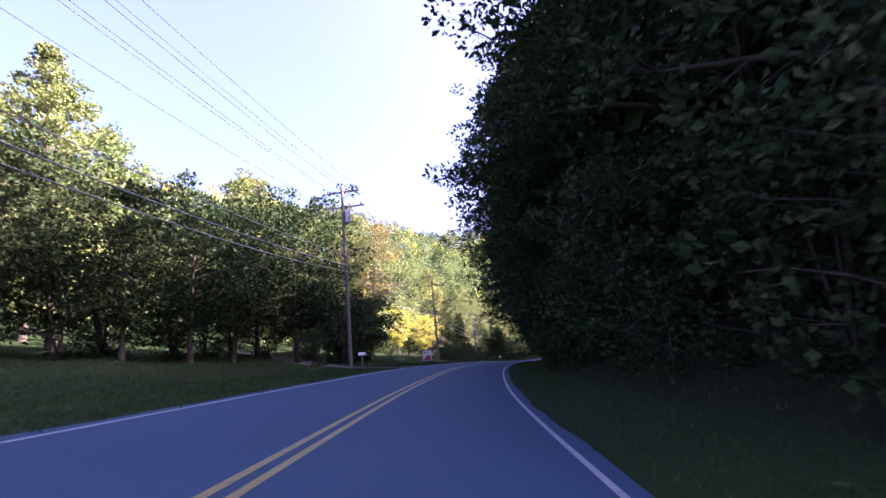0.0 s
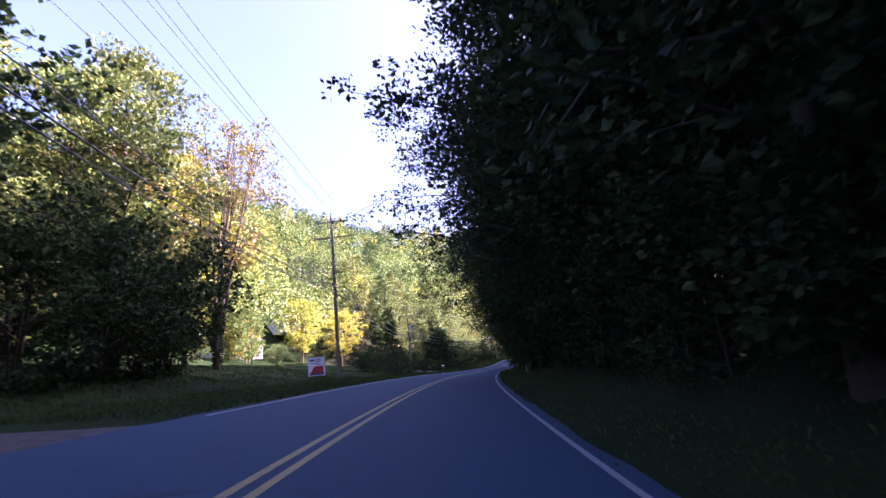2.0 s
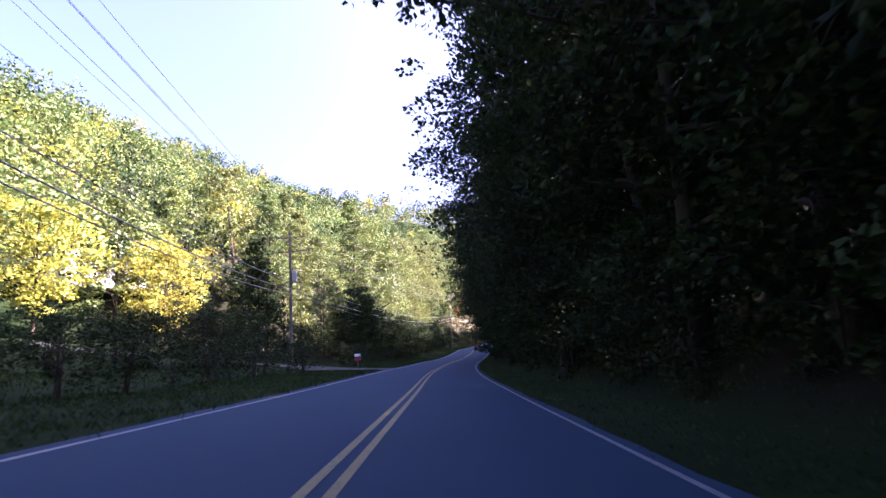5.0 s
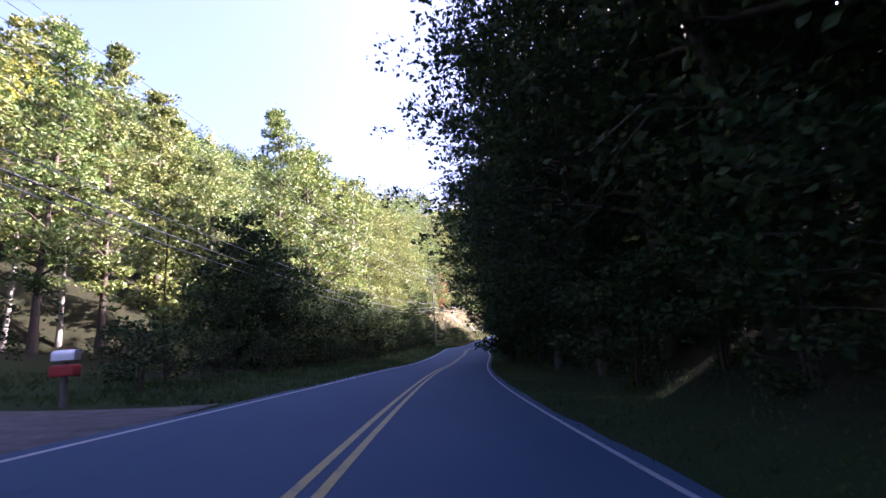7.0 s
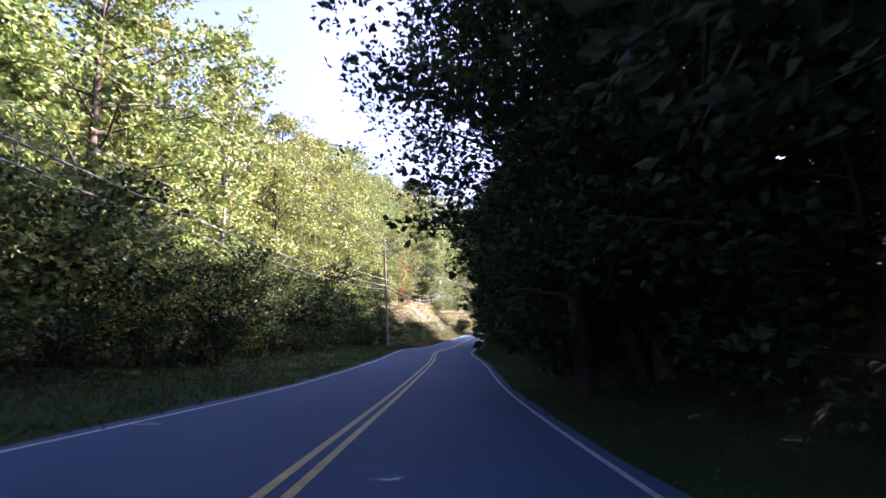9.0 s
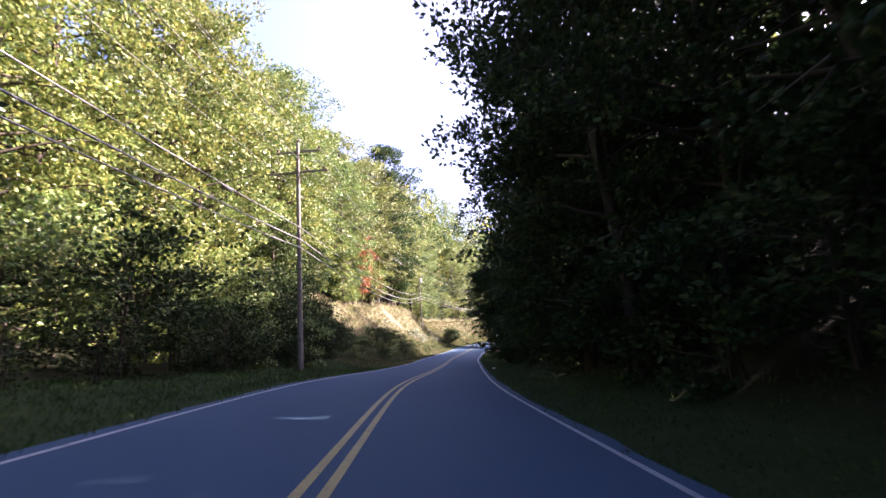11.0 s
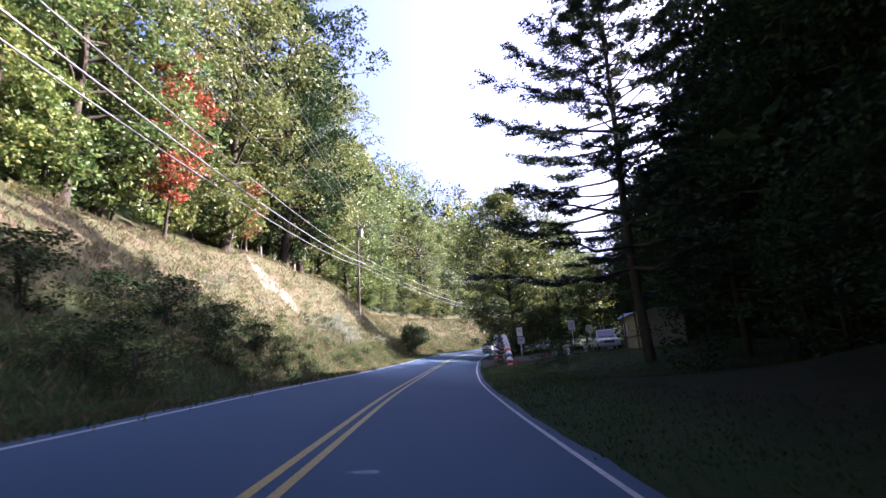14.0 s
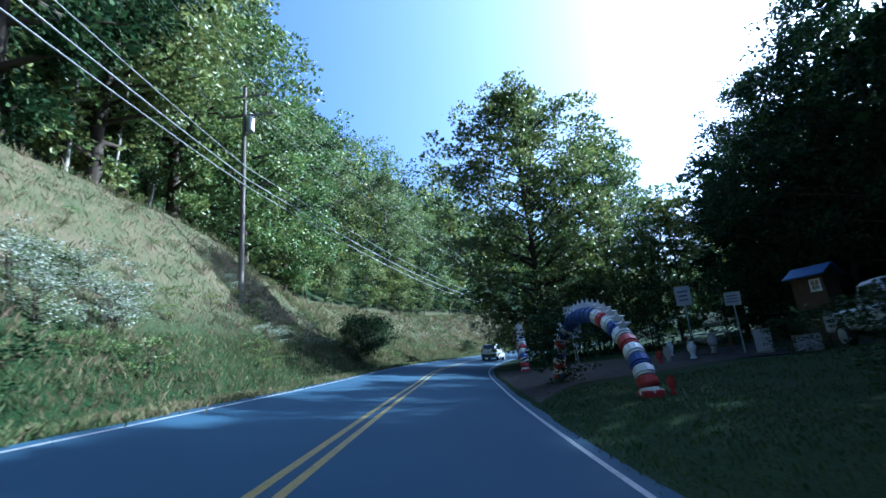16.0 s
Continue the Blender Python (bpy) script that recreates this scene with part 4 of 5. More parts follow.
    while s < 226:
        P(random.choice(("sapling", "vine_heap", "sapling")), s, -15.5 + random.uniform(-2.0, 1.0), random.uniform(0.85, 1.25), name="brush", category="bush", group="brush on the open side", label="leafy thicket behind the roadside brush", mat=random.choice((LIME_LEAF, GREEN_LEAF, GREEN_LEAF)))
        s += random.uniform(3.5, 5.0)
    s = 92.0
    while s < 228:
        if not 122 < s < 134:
            P("weed", s, -8.6 + random.uniform(-0.8, 0.5), random.uniform(0.5, 0.8), name="brush", category="bush", group="brush on the open side", label="low dark weeds beside the road", mat=DEEP_SHADED_LEAF)
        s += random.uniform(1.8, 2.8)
    # dark leaves stand in for the shade on this thicket
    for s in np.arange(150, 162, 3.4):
        P("sapling", s, -12.4 + random.uniform(-0.6, 0.6), random.uniform(0.85, 1.15), name="brush", category="bush", group="brush on the open side", label="tall thicket beside the road, coloured dark for shade", mat=DEEP_SHADED_LEAF)
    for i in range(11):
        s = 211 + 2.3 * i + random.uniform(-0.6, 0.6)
        P("bush_a", s, random.uniform(-9.8, -7.4), random.uniform(0.5, 0.8) * (1 if s < 232 else 0.6), name="brush", category="bush", group="brush on the open side", label="dark tangled brush at the foot of the bank", mat=random.choice((DEEP_SHADED_LEAF, DEEP_SHADED_LEAF, GREEN_LEAF)))
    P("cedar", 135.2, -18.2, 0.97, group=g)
    # dark-leaved brush added where the lower trees lie in shade
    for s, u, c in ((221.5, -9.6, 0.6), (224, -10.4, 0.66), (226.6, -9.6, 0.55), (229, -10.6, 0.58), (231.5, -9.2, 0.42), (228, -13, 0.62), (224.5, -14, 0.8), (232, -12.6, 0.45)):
        P("vine_heap", s, u, c, name="brush", category="bush", group="brush on the open side", label="dark tangled brush at the foot of the bank", mat=DEEP_SHADED_LEAF)
    P("cedar", 141.0, -23.0, 0.8, group=g)
    for s, u, k, c, m in ((147.9, -23, "poplar_a", 0.83, GREEN_LEAF), (152.7, -22.8, "poplar_a", 0.86, GREEN_LEAF), (157.7, -22.4, "poplar_b", 0.93, GREEN_LEAF), (162, -24, "poplar_b", 0.9, LIME_LEAF), (153, -26, "birch", 1.00, LIME_LEAF), (150, -27, "birch", 0.90, LIME_LEAF),
                          (165, -22, "maple_b", 1.00, GREEN_LEAF), (171.8, -18.5, "poplar_a", 1.07, GREEN_LEAF), (179, -17.6, "maple_a", 1.26, LIME_LEAF), (183, -19, "poplar_b", 1.12, GREEN_LEAF),
                          (190, -16, "birch", 1.30, LIME_LEAF), (193, -20.7, "birch", 1.36, LIME_LEAF), (194, -17, "poplar_b", 1.06, LIME_LEAF), (200, -19, "maple_a", 1.12, LIME_LEAF),
                          (206, -17, "elm_a", 1.05, LIME_LEAF), (212, -20, "elm_b", 1.16, GREEN_LEAF), (219, -18, "elm_a", 1.34, LIME_LEAF), (226, -19, "elm_b", 1.22, GREEN_LEAF),
                          (233, -20, "elm_a", 1.10, GREEN_LEAF), (239, -18.5, "elm_a", 1.22, LIME_LEAF), (245, -20, "elm_b", 1.22, GREEN_LEAF), (251, -19.5, "elm_a", 1.15, LIME_LEAF),
                          (257, -21, "elm_a", 1.22, GREEN_LEAF), (263, -16.4, "elm_a", 1.13, GREEN_LEAF), (268, -18.4, "elm_b", 1.25, GREEN_LEAF), (279, -16.4, "elm_a", 1.38, GREEN_LEAF),
                          (289, -15.4, "elm_b", 1.45, DEEP_SHADED_LEAF), (296, -16.4, "elm_a", 1.38, GREEN_LEAF), (303, -16.4, "elm_b", 1.25, GREEN_LEAF), (310, -15.4, "maple_a", 1.19, GREEN_LEAF),
                          (318, -16.4, "maple_b", 1.22, GREEN_LEAF), (326, -21, "maple_a", 1.16, DEEP_SHADED_LEAF), (335, -24, "maple_c", 0.95, GREEN_LEAF), (345, -22, "maple_a", 1.10, GREEN_LEAF), (356, -24, "maple_b", 1.00, GREEN_LEAF),
                          (136, -34, "oak_b", 0.90, GREEN_LEAF), (146, -36, "oak_a", 0.90, LIME_LEAF), (158, -33, "oak_c", 0.90, LIME_LEAF), (168, -30, "oak_a", 0.90, GREEN_LEAF), (308, -27, "oak_c", 1.1, GREEN_LEAF), (315, -25, "oak_a", 1.15, GREEN_LEAF), (322, -27, "oak_c", 1.1, DEEP_SHADED_LEAF), (330, -28, "oak_a", 1.15, GREEN_LEAF), (340, -29, "oak_c", 1.1, GREEN_LEAF), (299, -27, "oak_c", 1.1, GREEN_LEAF), (366, -26, "oak_a", 0.95, GREEN_LEAF)):
        P(k, s, u, c, group=g, mat=m)
    for k, s, u, c in (("slim_red", 269.3, -15.2, 1.02), ("slim_red", 280.5, -15.4, 0.56)):
        P(k, s, u, c, group=g, mat=RED_LEAF, label="slender tree with red autumn leaves")
    P("sapling", 257.4, -14.8, 0.85, group=g, mat=LIME_LEAF, label="young tree with bright yellow-green leaves")
    for s in (281, 283.5, 285.5, 288, 290.5, 294, 297.5, 301):
        P("birch", s, -16.6 + random.uniform(-0.7, 0.5), random.uniform(0.5, 0.68), group="young trees at the top of the bank", mat=GREEN_LEAF)
    P("sapling", 261.0, -15.6, 0.8, group=g, mat=LIME_LEAF)
    for s in np.arange(236, 374, 3.1):
        P("sapling", s, -16.9 + random.uniform(-0.8, 0.8) - 1.5 * (s > 318), random.uniform(0.7, 1.25), group="young trees at the top of the bank", mat=random.choice((GREEN_LEAF, LIME_LEAF, GREEN_LEAF, DEEP_SHADED_LEAF)))


def pine_meshes(seed, h, r):
    """A white pine: straight trunk, whorls of long level limbs that carry flat plates of needles, with gaps between them."""
    rng = np.random.default_rng(seed)
    zz = np.linspace(-0.4, h, 12)
    trunk = np.c_[np.sin(zz * 0.25) * 0.18, np.cos(zz * 0.2) * 0.18, zz]
    runs, centres = [(trunk, 0.30 * (1 - zz / (h * 1.04)) ** 0.8 + 0.02)], []
    z, turn = h * 0.20, 0.0
    while z < h * 0.97:
        t = (z - h * 0.20) / (h * 0.80)
        for i in range(5):
            p = np.array([np.interp(z, zz, trunk[:, j]) for j in range(3)])
            az = turn + i * 2 * np.pi / 5 + rng.normal(0, 0.22)
            reach = r * min(1.0, 1.12 * (1 - t) ** 0.7 + 0.06) * rng.uniform(0.5, 1.1) * (1 - 0.5 * max(0.0, -math.sin(az)))
            q = np.linspace(0, 1, 7)[:, None]
            out = np.array([np.cos(az), np.sin(az), 0.05 + 0.45 * t])
            limb = p + out * reach * q + np.array([0, 0, 1.0]) * reach * (-0.30 * q + 0.26 * q ** 2.2) * (1 - t) + rng.normal(0, 0.025 * reach, (7, 3)) * q
            runs.append((limb, np.linspace(0.035 + 0.008 * reach, 0.012, 7)))
            side = np.array([-np.sin(az), np.cos(az), 0])
            for k in range(int(8 + 2.2 * reach)):
                f = rng.uniform(0.34, 1.0)
                s0 = np.array([np.interp(f, q[:, 0], limb[:, j]) for j in range(3)])
                e = s0 + (side * rng.choice((-1, 1)) * rng.uniform(0.15, 0.7) + out * np.array([1, 1, 0]) * rng.uniform(0.4, 0.9)) * min(1.6, reach * 0.26) * (1.35 - f * 0.7) + np.array([0, 0, rng.uniform(0.0, 0.22)])
                runs.append((np.stack([s0, e]), [0.014, 0.005]))
                n = 36
                w = rng.uniform(0.1, 1.08, n)[:, None]
                centres.append(s0 + (e - s0) * w + rng.normal(0, 0.13, (n, 3)) * np.array([1, 1, 0.55]))
        z += h * rng.uniform(0.034, 0.052) * (1 - 0.35 * t)
        turn += 0.63
    c = np.concatenate(centres)
    return tubes(runs), leaf_quads(rng, c, 0.30, 0.75, 0.26)


(_tv, _tf), (_lv, _lf) = pine_meshes(21, 27, 10.8)
TREES["pine"] = (raw_mesh("trunk", _tv, _tf, True), raw_mesh("crown", _lv, _lf), BARK, PINE_LEAF, "large dark pine with level drooping limbs")
right_woods()
hollow_brush()
left_near()
for _s, _u, _c in ((270.4, 13.4, 1.0), (268.5, 18.0, 0.66)):
    plant("pine", _s, _u, _c, turn=178, name="pine", category="tree", group="pines at the edge of the yard")
# the dark-leaved ones carry the yard's shade in their leaf colour
for _s, _u, _k, _c, _m in ((314, 8.4, "oak_d", 1.0, GREEN_LEAF), (321, 14.5, "oak_d", 0.82, GREEN_LEAF), (318, 20, "sapling", 1.5, LIME_LEAF), (327, 21, "oak_b", 0.8, GREEN_LEAF), (307, 25.0, "shade_c", 0.8, DEEP_SHADED_LEAF), (312.5, 26.0, "shade_c", 0.72, DEEP_SHADED_LEAF), (318.5, 26, "shade_a", 0.66, DEEP_SHADED_LEAF), (302, 25.0, "shade_a", 0.95, DEEP_SHADED_LEAF), (297.5, 24.5, "shade_c", 0.84, DEEP_SHADED_LEAF), (324, 26, "oak_b", 0.8, DEEP_SHADED_LEAF), (334, 12.0, "oak_b", 0.7, DEEP_SHADED_LEAF),
                           (292.5, 26.0, "shade_c", 0.88, DEEP_SHADED_LEAF), (286.5, 26.5, "shade_c", 0.85, DEEP_SHADED_LEAF), (298, 29, "oak_a", 0.72, DEEP_SHADED_LEAF), (305, 31, "oak_c", 0.66, DEEP_SHADED_LEAF), (281, 26, "shade_a", 0.9, DEEP_SHADED_LEAF),
                           (312, 30, "oak_b", 0.75, DEEP_SHADED_LEAF), (275, 26, "oak_c", 0.85, DEEP_SHADED_LEAF), (267, 22, "shade_c", 1.2, DEEP_SHADED_LEAF), (290, 33, "wood_a", 0.85, DEEP_SHADED_LEAF), (297, 36, "wood_b", 0.75, DEEP_SHADED_LEAF), (283, 34, "wood_a", 0.85, DEEP_SHADED_LEAF),
                           (304, 38, "wood_a", 0.75, DEEP_SHADED_LEAF), (312, 37, "wood_b", 0.7, DEEP_SHADED_LEAF), (276, 33, "wood_b", 0.8, DEEP_SHADED_LEAF), (320, 30, "wood_a", 0.7, DEEP_SHADED_LEAF), (328, 30, "wood_a", 0.7, DEEP_SHADED_LEAF), (340, 11, "oak_b", 0.85, GREEN_LEAF), (352, 13, "oak_a", 0.85, GREEN_LEAF)):
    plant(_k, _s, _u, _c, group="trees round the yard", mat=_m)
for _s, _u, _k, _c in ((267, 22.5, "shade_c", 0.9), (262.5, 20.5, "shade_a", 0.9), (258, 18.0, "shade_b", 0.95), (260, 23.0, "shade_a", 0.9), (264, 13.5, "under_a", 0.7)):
    plant(_k, _s, _u, _c, group="trees round the yard", label="dense tree near the mobile home, coloured dark for shade")
# rows added behind the yard to cast its shade
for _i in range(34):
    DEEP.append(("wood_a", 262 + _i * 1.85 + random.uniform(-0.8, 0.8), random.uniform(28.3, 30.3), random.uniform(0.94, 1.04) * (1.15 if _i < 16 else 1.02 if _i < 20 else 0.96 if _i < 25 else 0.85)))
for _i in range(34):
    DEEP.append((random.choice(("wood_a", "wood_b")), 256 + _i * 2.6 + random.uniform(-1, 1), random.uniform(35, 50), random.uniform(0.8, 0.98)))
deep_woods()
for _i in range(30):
    plant(random.choice(("under_a", "under_b", "under_b")), 262 + _i * 2.0, random.uniform(24.8, 29), random.uniform(0.8, 1.2), name="bush", category="bush", group="undergrowth round the yard", label="leafy undergrowth behind the yard, coloured dark for shade")


def far_woods(name, label, mats, count, seed, s_range, u_range, leaves, leaf):
    """The wooded hillside, as crowns made of leaf clumps."""
    rng = np.random.default_rng(seed)
    s = rng.uniform(*s_range, count)
    u = rng.uniform(*u_range, count)
    base = spot(s, u)
    h = rng.uniform(10, 19, count)
    r = rng.uniform(2.4, 4.6, count)
    v = rng.normal(size=(count, leaves, 3))
    v /= np.linalg.norm(v, axis=2)[..., None]
    v[..., 2] = np.where(v[..., 2] < -0.35, -v[..., 2], v[..., 2])
    v *= rng.uniform(0.7, 1.05, (count, leaves, 1)) ** 0.5
    lump = 1 + 0.28 * np.sin(v[..., 0:1] * 4 + rng.uniform(0, 6, (count, 1, 1))) * np.cos(v[..., 2:3] * 5 + v[..., 1:2] * 3)
    c = base[:, None] + np.array([0, 0, 1.0]) * (h * 0.62)[:, None, None] + v * lump * np.stack([r, r, h * 0.42], -1)[:, None]
    out = (v * np.array([1, 1, 0.8]) + np.array([0, 0, 0.25])).reshape(-1, 3)
    lv, lf = leaf_quads(rng, c.reshape(-1, 3), leaf, 0.45, 0.75, face=out)
    me = raw_mesh(name, lv, lf)
    for m in mats:
        me.materials.append(m)
    me.polygons.foreach_set("material_index", np.repeat(rng.choice(len(mats), count, p=[0.50, 0.15, 0.30, 0.05, 0.0]), leaves).astype(np.int32))
    tagged(new(name, me), label, "woods", kind="stuff")


HILL = (GREEN_LEAF, LIME_LEAF, DEEP_SHADED_LEAF, GOLD_LEAF, RUST_LEAF)
far_woods("near_slope_woods", "mixed green and yellowing woods at the foot of the hill", HILL, 250, 30, (50, 215), (-72, -31), 500, 0.44)
far_woods("hillside_woods", "mixed green and yellowing woods on the hillside", HILL, 720, 31, (20, 480), (-112, -58), 195, 0.70)
far_woods("slope_woods", "mixed green and yellowing woods behind the bank", HILL, 260, 35, (210, 480), (-64, -31), 190, 0.7)
far_woods("bend_woods", "mixed green woods above the grass where the road bends", HILL, 110, 36, (322, 430), (-62, -21), 330, 0.5)
far_woods("ridge_woods", "mixed green and yellowing woods along the ridge", HILL, 950, 32, (40, 620), (-240, -105), 100, 1.25)
far_woods("hollow_woods", "mixed woods where the valley bends", HILL, 350, 33, (365, 520), (-60, 60), 110, 1.1)
# mostly dark leaves: the hillside's shade is put into their colour
far_woods("shaded_hill_woods", "woods on the shaded hillside, most leaves coloured dark for shade", (DEEP_SHADED_LEAF, DEEP_SHADED_LEAF, GREEN_LEAF, DEEP_SHADED_LEAF, DEEP_SHADED_LEAF), 420, 34, (-60, 340), (32, 95), 80, 1.3)


# ---- grass ----
def grass(name, label, mats, count, s_range, u_range, height, seed, width=0.03, keep=None):
    """Blades of grass scattered over a stretch of ground, as bent slivers."""
    rng = np.random.default_rng(seed)
    n = count // 4
    s, u = rng.uniform(*s_range, n), rng.uniform(*u_range, n)
    if keep:
        ok = keep(s, u)
        s, u = s[ok], u[ok]
    base = np.repeat(spot(s, u), 4, axis=0)
    k = len(base)
    base[:, :2] += rng.normal(0, 0.22, (k, 2))
    tall = np.repeat(rng.uniform(0.55, 1.3, len(s)), 4) * height * rng.uniform(0.7, 1.2, k)
    az = rng.uniform(0, 2 * np.pi, k)
    side = np.stack([np.cos(az), np.sin(az), np.zeros(k)], 1) * (width * rng.uniform(0.6, 1.4, k))[:, None]
    lean = np.stack([np.cos(az * 3 + 1), np.sin(az * 3 + 1), np.zeros(k)], 1) * (tall * rng.uniform(0.3, 1.1, k))[:, None]
    tip = base + lean + np.array([0, 0, 1.0]) * tall[:, None]
    mid = base + lean * 0.35 + np.array([0, 0, 0.55]) * tall[:, None]
    base[:, 2] -= 0.05
    v = np.stack([base - side, base + side, mid + side * 0.7, tip], 1).reshape(-1, 3)
    me = raw_mesh(name, v, np.arange(4 * k).reshape(k, 4))
    for m in mats:
        me.materials.append(m)
    if len(mats) > 1:
        patch = np.repeat((rough(base[::4, 0] * 1.3, base[::4, 1] * 1.3) + rng.normal(0, 0.35, len(s)) > 0.0).astype(np.int32), 4)
        me.polygons.foreach_set("material_index", patch)
    tagged(new(name, me), label, "grass", kind="stuff")


def off_drive(s, u):
    return ~(((s > 37.5 + 0.3 * np.maximum(-u - 10, 0)) & (s < 45.5 + 0.8 * np.maximum(-u - 8, 0))) | ((s > 124.5) & (s < 131.5) & (u > -14)))


def off_soil(s, u):
    """Bank grass thins out over the eroded patch, with a ragged edge."""
    along, across = (s - 279.0) * 0.72 + (u + 12.2) * 0.69, -(s - 279.0) * 0.69 + (u + 12.2) * 0.72
    return (along / 2.0) ** 2 + (across / 0.72) ** 2 + 0.45 * np.sin(s * 7.1 + u * 3.0) * np.sin(u * 6.3 - s * 2.1) > 1.0


grass("verge_grass", "short green grass along the road's edge", (GRASS_LEAF,), 84000, (4, 250), (-9.5, EDGE_L - 0.1), 0.11, 41, 0.012, off_drive)
grass("lawn_grass", "mown lawn grass before the trees", (GRASS_LEAF,), 60000, (12, 140), (-26, -9.5), 0.10, 42, 0.022, off_drive)
grass("shaded_verge_grass", "dark weeds below the trees at the road's edge", (GRASS_LEAF,), 76000, (4, 284), (EDGE_R + 0.1, 8.2), 0.06, 43, 0.011)
grass("bank_foot_grass", "green grass at the foot of the bank", (OLIVE_LEAF, STRAW_LEAF, GREEN_LEAF), 90000, (226, 350), (-7.8, EDGE_L - 0.05), 0.17, 44, 0.010)
grass("bank_grass", "tall dry straw-coloured grass on the steep bank", (STRAW_LEAF, OLIVE_LEAF), 105000, (228, 350), (-17.0, -5.6), 0.14, 45, 0.008, off_soil)
grass("bank_stalks", "thin tall seed stalks on the steep bank", (STRAW_LEAF,), 9000, (232, 322), (-16.5, -7.0), 0.32, 48, 0.005)
grass("meadow_grass", "tall golden grass beyond the bank", (STRAW_LEAF, OLIVE_LEAF), 26000, (312, 385), (-17, -5.8), 0.42, 46, 0.035)
grass("yard_grass", "dark rough grass round the yard", (GRASS_LEAF,), 44000, (262, 290), (EDGE_R + 0.1, 22), 0.05, 47, 0.012)
drape("bare_soil", [(277.8, -13.3), (278.6, -12.7), (279.4, -11.9), (280.4, -10.8)], 2.2, 0.03, surface("sandy_soil", (0.095, 0.078, 0.052), (0.175, 0.142, 0.10), 2.0, 30.0, 0.95, bump=0.8), "pale eroded patch of sandy soil on the bank", "soil")
random.seed(11)
for _s, _u, _c in ((261, -7.6, 0.45), (263.5, -7.0, 0.4), (258.5, -8.2, 0.5), (255.5, -7.8, 0.5), (252.5, -8.2, 0.55), (249.5, -7.6, 0.5), (266, -6.8, 0.3), (246.5, -8.0, 0.55)):
    plant("bush_a", _s, _u, _c, name="bush", category="bush", group="bushes at the foot of the bank", label="low dark bush at the foot of the bank", squash=0.8)
for _i in range(60):
    plant("weed", random.uniform(230, 286), random.uniform(-9.5, -5.6), random.uniform(0.25, 0.6), name="weed_clump", category="weeds", group="weeds on the bank", label="leafy clump of weeds at the foot of the bank", mat=random.choice((GRASS_LEAF, GREEN_LEAF, DEEP_SHADED_LEAF)), squash=0.8)
for _i in range(170):
    _s, _q = random.uniform(236, 322), random.random() ** 1.5
    plant("weed", _s, -6.3 - 8.5 * _q, random.uniform(0.16, 0.36), name="weed_clump", category="weeds", group="weeds on the bank", label="leafy clump of weeds on the grass bank", mat=random.choice((GREEN_LEAF, LIME_LEAF, GREEN_LEAF, STRAW_LEAF)), squash=0.75)
for _i in range(26):
    plant("weed", random.uniform(262, 312), random.uniform(-12, -6.8), random.uniform(0.25, 0.45), name="aster_clump", category="weeds", group="weeds on the bank", label="pale flowering aster clump on the bank", mat=ASTER_LEAF, squash=0.8)
for _i in range(14):
    plant("weed", random.uniform(280.5, 288), random.uniform(-10.0, -7.6), random.uniform(0.35, 0.6), name="aster_clump", category="weeds", group="weeds on the bank", label="pale flowering aster clump on the bank", mat=ASTER_LEAF, squash=0.8)
for _s, _u, _c in ((309.5, -6.4, 0.6), (311.5, -6.6, 0.8), (314, -6.8, 0.9), (316.5, -7.0, 0.75), (319, -7.6, 0.6), (340.5, -6.0, 0.42), (342.5, -6.2, 0.38)):
    plant("bush_a", _s, _u, _c, name="bush", category="bush", group="bushes beyond the bank", label="round dark bush in the golden grass")

# ---- paints and plain materials of the things ----
WHITE = surface("white_paint", (0.66, 0.66, 0.64), (0.82, 0.82, 0.8), 2.0, 30.0, 0.5, bump=0.05)
BEIGE = surface("weathered_beige_siding", (0.22, 0.20, 0.17), (0.33, 0.30, 0.25), 1.2, 22.0, 0.75, bump=0.1)
CREAM = surface("cream_siding", (0.52, 0.48, 0.40), (0.66, 0.62, 0.53), 1.2, 22.0, 0.7, bump=0.1)
RED = surface("red_paint", (0.26, 0.02, 0.02), (0.38, 0.035, 0.032), 3.0, 30.0, 0.5, bump=0.05)
BLUE = surface("blue_paint", (0.03, 0.05, 0.20), (0.05, 0.08, 0.30), 3.0, 30.0, 0.5, bump=0.05)
BLUE_ROOF = surface("blue_metal_roof", (0.10, 0.15, 0.32), (0.16, 0.22, 0.42), 2.0, 20.0, 0.45, 0.3, bump=0.1)
GREY_ROOF = surface("grey_shingle", (0.20, 0.20, 0.21), (0.38, 0.38, 0.39), 2.5, 40.0, 0.9, bump=0.5)
BROWN_WOOD = surface("brown_boards", (0.07, 0.048, 0.03), (0.14, 0.10, 0.065), 2.0, 25.0, 0.85, bump=0.4, stretch=(4, 4, 0.4))
BLACK = surface("black_plastic", (0.012, 0.012, 0.013), (0.03, 0.03, 0.032), 6.0, 50.0, 0.6, bump=0.1)
RUBBER = surface("tyre_rubber", (0.015, 0.015, 0.015), (0.035, 0.035, 0.035), 5.0, 60.0, 0.85, bump=0.3)
CAR_WHITE = surface("white_car_paint", (0.70, 0.71, 0.72), (0.78, 0.79, 0.80), 1.0, 10.0, 0.25, bump=0.0)
LAMP_RED = surface("red_lamp_plastic", (0.35, 0.01, 0.01), (0.5, 0.02, 0.02), 6.0, 30.0, 0.25, bump=0.0)
PURPLE = surface("dark_print", (0.05, 0.04, 0.10), (0.10, 0.08, 0.18), 3.0, 30.0, 0.6, bump=0.0)
